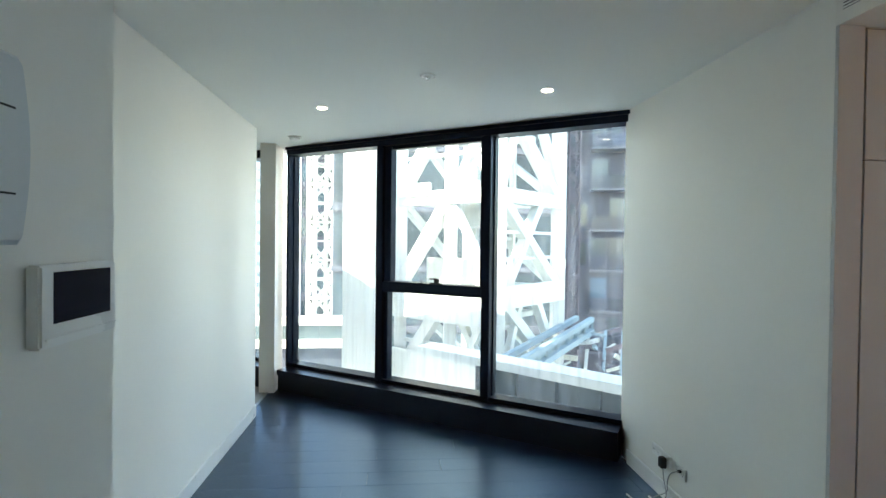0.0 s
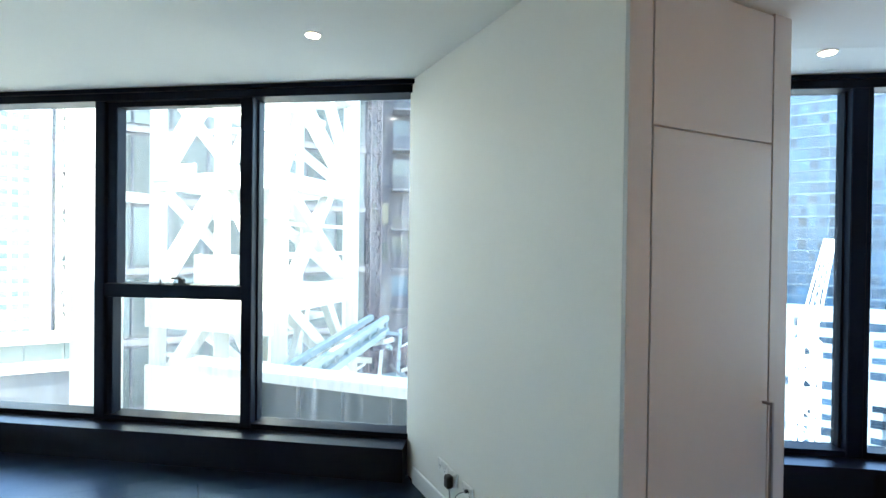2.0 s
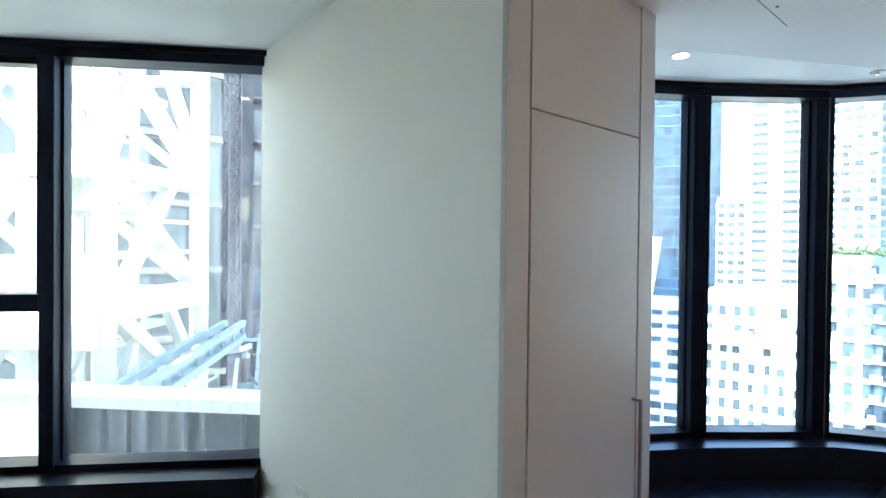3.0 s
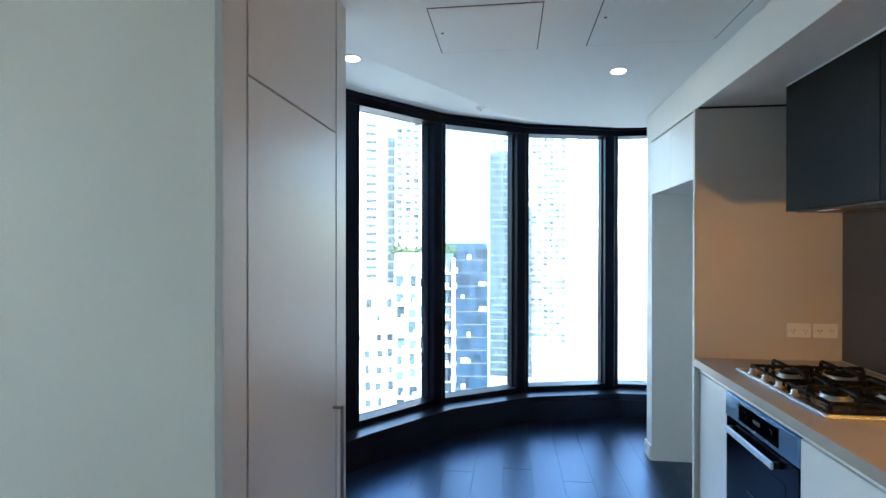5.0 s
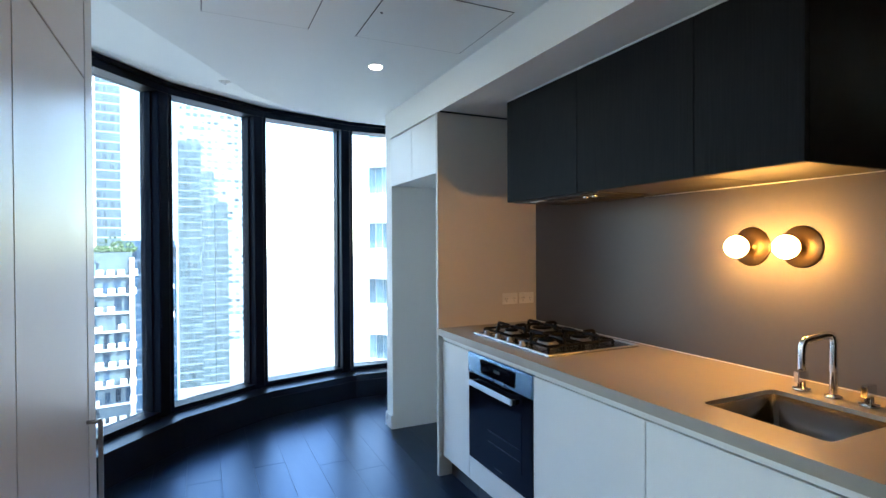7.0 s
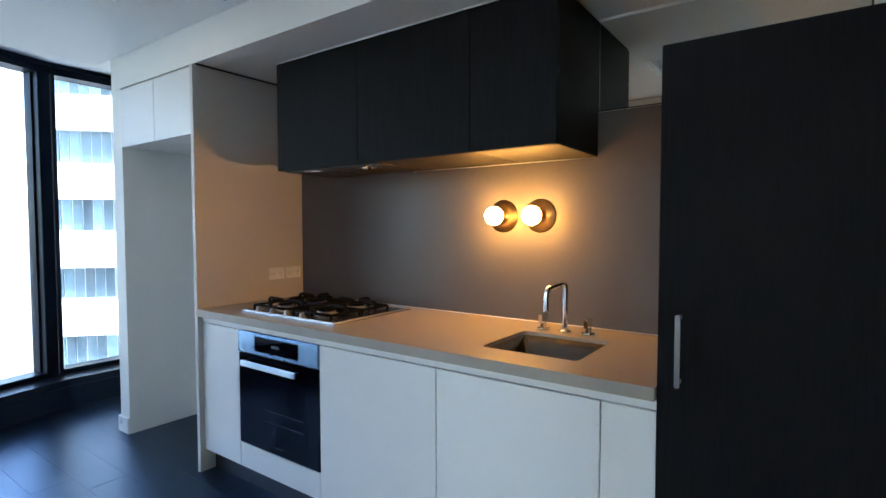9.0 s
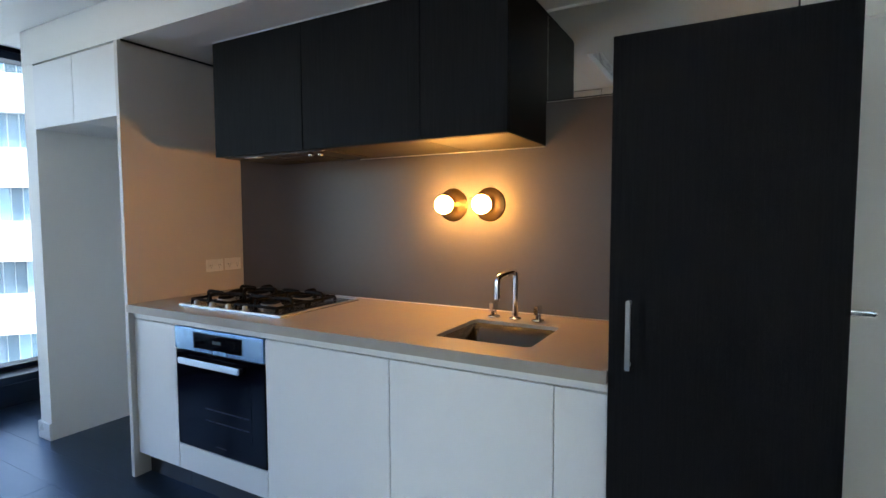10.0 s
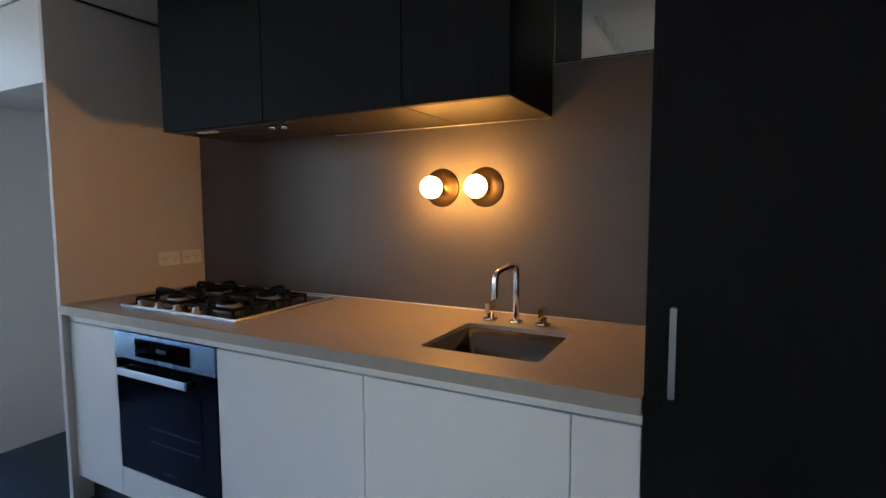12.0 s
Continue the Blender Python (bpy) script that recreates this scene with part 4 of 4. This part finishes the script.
cm = thing("crane_mast", (MB.x, MB.y, GZ), "white lattice tower crane mast close outside the window", "crane mast")


def bar(name, p, q, w, parent, material=EX_MAST, label=""):
    """One straight square bar between two points."""
    bm = bmesh.new()
    strut(bm, p, q, w)
    return part(name, bm, material, parent, label)


def on_face(i, u, z):
    p = CORN[i].lerp(CORN[(i + 1) % 4], u)
    return (p.x, p.y, z)


for c in CORN:
    bar("corner_chord", (c.x, c.y, GZ), (c.x, c.y, 9.0), 0.19, cm)
LEVELS = [0.82 + 1.40 * k for k in range(-7, 6)]
for k, z in enumerate(LEVELS):
    for i in range(4):
        bar("cross_beam", on_face(i, 0, z), on_face(i, 1, z), 0.20 if i < 2 else 0.13, cm)
        lo, hi = z + 0.08, z + 1.32
        if i == 1:
            bar("diagonal", on_face(i, 0.06, hi), on_face(i, 0.94, lo), 0.15, cm)
            if k % 2:
                bar("diagonal", on_face(i, 0.10, lo), on_face(i, 0.62, hi), 0.13, cm)
                for f in (0.36, 0.66):
                    bar("lacing_bar", on_face(i, 0.0, lo + 1.24 * f), on_face(i, 0.92, lo + 1.24 * f), 0.045, cm)
            else:
                bar("diagonal", on_face(i, 0.04, lo), on_face(i, 0.34, hi), 0.09, cm)
                bar("diagonal", on_face(i, 0.58, hi), on_face(i, 0.96, lo + 0.2), 0.12, cm)
        elif i == 0:
            bar("diagonal", on_face(i, 0.0, lo), on_face(i, 0.52, hi), 0.17, cm)
            bar("post", on_face(i, 0.55, z), on_face(i, 0.55, z + 1.40), 0.17, cm)
            bar("diagonal", on_face(i, 0.58, hi), on_face(i, 0.97, lo), 0.10, cm)
            if k % 2 == 0:
                bar("diagonal", on_face(i, 0.58, lo), on_face(i, 0.97, hi), 0.10, cm)
                bar("lacing_bar", on_face(i, 0.0, z + 0.62), on_face(i, 1.0, z + 0.62), 0.05, cm)
        else:
            bar("diagonal", on_face(i, 0.05, lo), on_face(i, 0.95, hi), 0.12, cm)
# sheeted guard panels of the climbing platform
face_m = [Matrix(((d.x, -d.y, 0, c.x), (d.y, d.x, 0, c.y), (0, 0, 1, 0), (0, 0, 0, 1))) for c, d in ((CORN[0], -MV), (CORN[1], MU))]
for j, u0, u1, z0, z1 in ((0, -0.08, 1.83, 0.40, 0.96), (0, -0.08, 1.83, -0.72, -0.08), (1, 0.0, 1.80, 0.66, 0.98), (0, 0.0, 0.70, 2.24, 2.44)):
    box("guard_sheet", (u0, u1, -0.13, -0.105, z0, z1), EX_MAST, cm, 0.004, m=face_m[j])
# enclosed ladder shaft inside it, with landings
MC = (CORN[0] + CORN[2]) / 2
shaft = Matrix.Translation((MC.x, MC.y, 0)) @ Matrix.Rotation(MPHI, 4, "Z")
for sx, sy in ((-1, -1), (1, -1), (1, 1), (-1, 1)):
    box("ladder_post", (sx * .36 - .04, sx * .36 + .04, sy * .36 - .04, sy * .36 + .04, -9.0, 8.0), EX_MAST, cm, 0, m=shaft)
for k, z in enumerate(LEVELS):
    box("landing", (-0.62, 0.62, -0.62, 0.62, z - 0.42, z - 0.34), EX_MAST, cm, 0, m=shaft)
    for j in range(4):
        box("rung", (-0.34, 0.34, -0.38, -0.34, z + 0.1 + j * 0.34, z + 0.15 + j * 0.34), EX_MAST, cm, 0, m=shaft)
    box("guard_panel", (-0.62, -0.58, -0.6, (0.1, 0.6)[k % 2], z - 0.34, z + (0.25, 0.5)[k % 2]), EX_MAST, cm, 0, m=shaft)
# tie column beside it, braced back to the mast
tc_ = thing("tie_column", (-1.62, 7.65, GZ), "white steel tie column beside the crane mast", "column")
box("column", (-1.82, -1.34, 7.50, 7.98, GZ, 9.0), EX_MAST, tc_, 0.01)
for z in LEVELS[::2]:
    bar("tie_beam", (-1.34, 7.66, z - 0.2), (CORN[0].x - 0.1, CORN[0].y, z - 0.2), 0.12, tc_)

# collar beam that ties the mast to the building: white flange over a streaked web
cb = thing("collar_beam", (0.6, 5.2, -0.3), "white-topped streaked steel collar beam outside the window", "beam")
ca, cz = Vector((-0.75, 6.62, 0)), Vector((1.95, 3.86, 0))
cd = (cz - ca).normalized()
cmx = Matrix(((cd.x, -cd.y, 0, ca.x), (cd.y, cd.x, 0, ca.y), (0, 0, 1, 0), (0, 0, 0, 1)))
CL = (cz - ca).length
box("flange", (0, CL, -0.02, 0.34, 0.09, 0.19), EX_MAST, cb, 0.01, m=cmx)
box("web", (0.9, CL, 0.10, 0.16, -0.75, 0.088), CONC, cb, 0, m=cmx)
box("lower_flange", (0, CL, -0.22, 0.30, -0.85, -0.752), EX_MAST, cb, 0.01, m=cmx)
for k in range(6):
    box("stiffener", (1.0 + k * 0.5, 1.02 + k * 0.5, 0.04, 0.10, -0.75, 0.088), CONC, cb, 0, m=cmx)
for k, (x0, x1, y0, y1, z) in enumerate(((0.1, 1.5, -0.75, -0.35, -0.42), (0.5, 1.9, -0.55, -0.25, -0.52), (-0.6, 0.7, -0.9, -0.5, -0.3))):
    box("gangway_plate", (x0, x1, y0, y1, z, z + 0.06), EX_MAST, cb, 0.005, m=cmx)

# pale box boom reaching out from the collar
bo = thing("gantry_boom", (1.1, 7.3, -0.1), "pale green steel box boom beside the crane mast", "boom")
b0, b1 = Vector((0.20, 6.25, -0.18)), Vector((2.05, 8.35, 0.10))
for dz, w in ((0.0, 0.09), (0.20, 0.08)):
    for dx, dy in ((0, 0), (0.20, -0.17)):
        bar("boom_chord", b0 + Vector((dx, dy, dz)), b1 + Vector((dx, dy, dz)), w, bo, EX_CYAN)
for k in range(9):
    p = b0.lerp(b1, k / 8)
    bar("boom_post", p + Vector((0.20, -0.17, 0)), p + Vector((0.20, -0.17, 0.20)), 0.035, bo, EX_CYAN)
bar("boom_deck", b0 + Vector((0.10, -0.085, 0.02)), b1 + Vector((0.10, -0.085, 0.02)), 0.17, bo, EX_CYAN)

# loose pipes, sheets and braces heaped on the far end of the platform
st = thing("site_stack", (2.4, 8.2, -0.8), "heap of pale pipes and sheets by the crane", "site clutter")
box("pallet", (1.75, 3.5, 7.3, 8.9, -0.86, -0.78), EX_TSTEEL, st, 0)
random.seed(11)
for k in range(46):
    x, y, z = 1.9 + random.random() * 1.5, 7.4 + random.random() * 1.3, -0.75 + random.random() * 0.85
    q = (x + random.uniform(-.45, .45), y + random.uniform(-.2, .2), z + random.uniform(-.18, .18))
    bar("offcut", (x, y, z), q, random.uniform(.025, .075), st, random.choice((EX_STEEL, EX_CYAN, EX_MAST, EX_GREY, EX_RUST, EX_DARK)))
for k in range(5):
    bar("brace", (1.9 + .3 * k, 7.6, -0.8), (2.2 + .3 * k, 8.2, 0.1), 0.05, st, random.choice((EX_CYAN, EX_MAST)))

# site hoarding below the left panes
hd = thing("site_hoarding", (-5.4, 18, GZ), "teal-grey site hoarding between white rails", "hoarding")
box("wall", (-8.2, -2.75, 18.0, 18.6, GZ, -2.15), mat("blue_grey_wall", (0.05, 0.06, 0.075), 0.8, vary=0.3, scale=0.5, stretch=(4, 4, 0.4)), hd, 0)
box("lower_rail", (-8.3, -2.65, 17.8, 18.7, -2.14, -1.88), EX_STEEL, hd, 0.02)
for k in range(6):
    box("panel", (-8.2 + k * .91, -7.31 + k * .91, 18.05, 18.15, -1.88, -1.36), EX_TSTEEL, hd, 0)
box("upper_rail", (-8.3, -2.65, 17.8, 18.7, -1.36, -1.14), EX_STEEL, hd, 0.02)
# bay side
tower("glass_tower", -61.5, 200, 52, 20, 80, EX_DEEP, storey=3.6, cols=20, band=EX_SLATE, pane=EX_DEEP, label="deep blue glass tower with thin floor lines", gaps=0.1, win_h=2.6, win_w=0.86, band_h=0.35, from_z=-50)
t, M = tower("podium_block", -63.0, 150, 24, 12, -14, EX_LINE, storey=3.6, cols=5, pane=EX_DEEP, label="pale grey low block with wide dark windows", gaps=0.2, win_h=1.8, win_w=0.8, from_z=-50)
tower("side_tower", -69.83, 200, 9, 14, 17, EX_WHITE, storey=3.2, cols=3, pane=EX_SMOKE, label="white tower with columns of windows", win_h=1.8, win_w=0.66, from_z=-16)
tower("banded_tower", -73.35, 200, 17, 16, 50, EX_WHITE, storey=3.2, cols=2, pane=EX_SMOKE, label="white tower with stacked wide windows", win_h=1.5, win_w=0.5, from_z=-16)
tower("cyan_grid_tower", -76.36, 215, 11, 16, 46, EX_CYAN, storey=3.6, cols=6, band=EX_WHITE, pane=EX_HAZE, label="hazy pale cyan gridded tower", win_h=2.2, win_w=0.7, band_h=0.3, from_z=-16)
t, M = tower("office_block", -72.77, 120, 23, 20, -9.3, EX_WHITE, storey=3.8, cols=9, label="low white office block with scattered windows", pane=EX_SMOKE, gaps=0.22, win_h=2.0, win_w=0.5, from_z=-56)
for k in range(5):
    box("roof_rail", (-11 + k * 4.6, -7 + k * 4.6, -1.6, -0.02, -17.2, -15.6), EX_WHITE, t, 0.1, m=M)
box("terrace_slab", (-11.6, 11.6, -2.6, -0.01, -18.2, -17.2), EX_WHITE, t, 0.1, m=M)
random.seed(31)
# second entry is the block's side face; its shade is put in as slate colour
for yaw, w, body, pane, n, lb, gp in ((-78.9, 8.4, EX_WHITE, EX_BAL, 3, "white apartment block with projecting box balconies", 0.05), (-81.81, 7.6, EX_SLATE, EX_DEEP, 4, "apartment block face coloured dark as in shade, with box balconies", 0.3)):
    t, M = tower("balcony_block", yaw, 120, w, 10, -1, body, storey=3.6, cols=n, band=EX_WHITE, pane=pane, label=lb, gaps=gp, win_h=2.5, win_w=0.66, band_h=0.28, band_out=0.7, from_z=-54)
    for s in range(14):
        for k in range(n):
            if random.random() < 0.72:
                x = -w / 2 + (k + 0.45 + random.uniform(0, .25)) * w / n
                z = -1 - (s + 1) * 3.6 + 0.15
                box("balcony_box", (x, x + 1.15, -1.5, -0.08, z, z + 1.15), EX_WHITE, t, 0, m=M)
    if body is EX_SLATE:
        box("edge_fin", (w / 2 - 0.8, w / 2, -1.2, -0.01, -54, -1), EX_WHITE, t, 0, m=M)
tower("balcony_tower", -79.05, 200, 13, 14, 100, EX_WHITE, storey=2.75, cols=4, band=EX_WHITE, pane=EX_BAL, label="white balcony tower behind the planted roof", gaps=0.15, win_h=1.75, win_w=0.72, band_h=0.35, from_z=-10)
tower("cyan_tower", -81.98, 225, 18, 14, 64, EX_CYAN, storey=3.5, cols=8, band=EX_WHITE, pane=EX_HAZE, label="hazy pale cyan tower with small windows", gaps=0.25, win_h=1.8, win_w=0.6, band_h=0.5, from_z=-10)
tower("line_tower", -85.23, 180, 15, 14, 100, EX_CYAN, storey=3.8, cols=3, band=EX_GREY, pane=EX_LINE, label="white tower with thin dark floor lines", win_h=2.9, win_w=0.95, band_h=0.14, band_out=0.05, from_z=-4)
t, M = tower("slate_block", -84.95, 140, 11.6, 14, 1.5, EX_DEEP, storey=3.5, cols=7, band=EX_GREY, pane=EX_DEEP, label="dark glazed block with a few lit white blinds", gaps=0.2, win_h=2.5, win_w=0.86, band_h=0.2, from_z=-52)
random.seed(17)
for k in range(11):
    x, z = random.choice((-4.6, -1.4, 0.2, 3.4)), -1.8 - 3.5 * random.randrange(11)
    box("blind", (x, x + random.choice((0.9, 1.1, 1.9)), -0.16, -0.10, z, z + random.choice((0.9, 1.3))), EX_WHITE, t, 0, m=M)
tower("grey_glass_tower", -87.75, 240, 17.6, 20, 44, EX_SLATE, storey=3.3, cols=19, band=EX_LINE, pane=EX_SMOKE, label="grey-blue glazed office tower with fine floor lines", turn=-2.25, gaps=0.12, win_h=2.7, win_w=0.9, band_h=0.22, from_z=-60)
tower("grey_glass_wing", -90.45, 240, 4.9, 20, 32, EX_SLATE, storey=3.3, cols=6, band=EX_LINE, pane=EX_SMOKE, label="middle step of a grey-blue glazed office tower", turn=0.45, gaps=0.12, win_h=2.7, win_w=0.9, band_h=0.22, from_z=-60)
tower("grey_glass_wing", -91.69, 240, 5.3, 20, 19, EX_SLATE, storey=3.3, cols=6, band=EX_LINE, pane=EX_SMOKE, label="lowest step of a grey-blue glazed office tower", turn=1.69, gaps=0.12, win_h=2.7, win_w=0.9, band_h=0.22, from_z=-60)
tower("pale_balcony_tower", -91.0, 320, 56, 20, 130, EX_LINE, storey=3.6, cols=16, band=EX_CYAN, pane=EX_BAL, label="hazy tall tower with pale balcony bands", gaps=0.3, win_h=1.9, win_w=0.7, band_h=0.9, from_z=-58)
tower("curved_band_building", -127.7, 35, 30, 12, 46, EX_WHITE, storey=4.2, cols=52, band=EX_WHITE, pane=EX_RIBBON, label="near building with broad white floor bands", turn=-5.3, win_h=2.2, win_w=0.86, band_h=1.95, band_out=0.7)
# tower crane below the glass tower: mast, cab and raised jib
mast("street_crane", -61.5, 99.6, 2.4, GZ, -13, EX_STEEL, "white tower crane mast rising between the towers", step=2.6, member=0.42)
jb = thing("crane_jib", (87.5, 47.5, -13), "white raised crane jib with its cab", "crane jib")
box("cab", (86.6, 88.4, 46.4, 48.6, -13, -9.6), EX_STEEL, jb, 0.1)
j0, j1 = Vector((87.5, 47.2, -10)), Vector((88.2, 45.0, 3.0))
for dx, dy in ((-.8, -.8), (-.8, .8), (.8, -.8), (.8, .8)):
    bm = bmesh.new()
    strut(bm, j0 + Vector((dx, dy, 0)), j1 + Vector((dx * .6, dy * .6, 0)), 0.3)
    part("jib_chord", bm, EX_STEEL, jb)
for k in range(9):
    a, b = j0.lerp(j1, k / 9), j0.lerp(j1, (k + 1) / 9)
    sg = 0.75 if k % 2 else -0.75
    bm = bmesh.new()
    strut(bm, a + Vector((sg * .5, sg, 0)), b - Vector((sg * .5, sg, 0)), 0.22)
    part("jib_lacing", bm, EX_STEEL, jb)
# planted roof terrace
rg = thing("roof_planting", (117.5, 21, -1), "green shrubs along a roof terrace", "planting")
random.seed(5)
for k in range(9):
    bm = bmesh.new()
    a = radians(77.2 + 6.2 * k / 8)
    cx, cy = 121.5 * math.sin(a), 121.5 * math.cos(a)
    h = random.choice((0.5, 0.8, 1.3))
    for q in range(60):
        p = Vector((cx + random.gauss(0, .6), cy + random.gauss(0, .55), 0.15 + abs(random.gauss(0, h))))
        bmesh.ops.create_cube(bm, size=random.uniform(.2, .4), matrix=Matrix.Translation(p) @ Matrix.Rotation(random.random() * 3, 4, Vector((random.random(), random.random(), 1))))
    part("shrub", bm, EX_GREEN, rg)

# ---- floor boards ----
random.seed(4)


def facade_x(y):
    """The furthest x of the floor at y: the arc of the bay, or the straight window."""
    pts = [(4.27, -0.75)] + [(p.x, p.y) for p in ARC[::-1]][1:]
    for (xa, ya), (xb, yb) in zip(pts, pts[1:]):
        if ya <= y <= yb:
            return xa + (xb - xa) * (y - ya) / (yb - ya) - 0.02
    return FA.x + (FA.y - y) / (FA.y - FC.y) * (FC.x - FA.x) - 0.02


PL_W, PL_L, CACHE = 0.19, 1.9, {}
row = 0
y = -0.88
while y < 5.4:
    lo, hi = (-1.6 if y < 0.8 else XL - 0.07), facade_x(y + PL_W / 2)
    if 1.62 < y <= 3.03:
        spans = [(XL - 0.07, XR), (1.488, facade_x(y + PL_W / 2))]
    else:
        spans = [(lo, min(hi, 4.3) if y < 1.62 else min(hi, XR))]
    for lo, hi in spans:
        x = lo - random.random() * PL_L * 0.8
        while x < hi:
            a, b = max(x, lo), min(x + PL_L, hi)
            x += PL_L
            if b - a < 0.05:
                continue
            key = round(b - a, 2)
            if key not in CACHE:
                bm = bmesh.new()
                L2, w, c = key / 2 - 0.0006, PL_W / 2 - 0.0006, 0.0002
                lo4 = [bm.verts.new((sx * L2, sy * w, -0.014)) for sx, sy in ((-1, -1), (1, -1), (1, 1), (-1, 1))]
                md4 = [bm.verts.new((sx * L2, sy * w, -c)) for sx, sy in ((-1, -1), (1, -1), (1, 1), (-1, 1))]
                hi4 = [bm.verts.new((sx * (L2 - c), sy * (w - c), 0)) for sx, sy in ((-1, -1), (1, -1), (1, 1), (-1, 1))]
                bm.faces.new(hi4)
                bm.faces.new(lo4[::-1])
                for p4, q4 in ((lo4, md4), (md4, hi4)):
                    for k in range(4):
                        bm.faces.new((p4[k], p4[(k + 1) % 4], q4[(k + 1) % 4], q4[k]))
                me = bpy.data.meshes.new("plank")
                bm.to_mesh(me)
                bm.free()
                me.materials.append(OAK)
                CACHE[key] = me
            o = new("plank", CACHE[key])
            o.parent = floor
            o.location = ((a + b) / 2, y + PL_W / 2, 0)
    y += PL_W
    row += 1
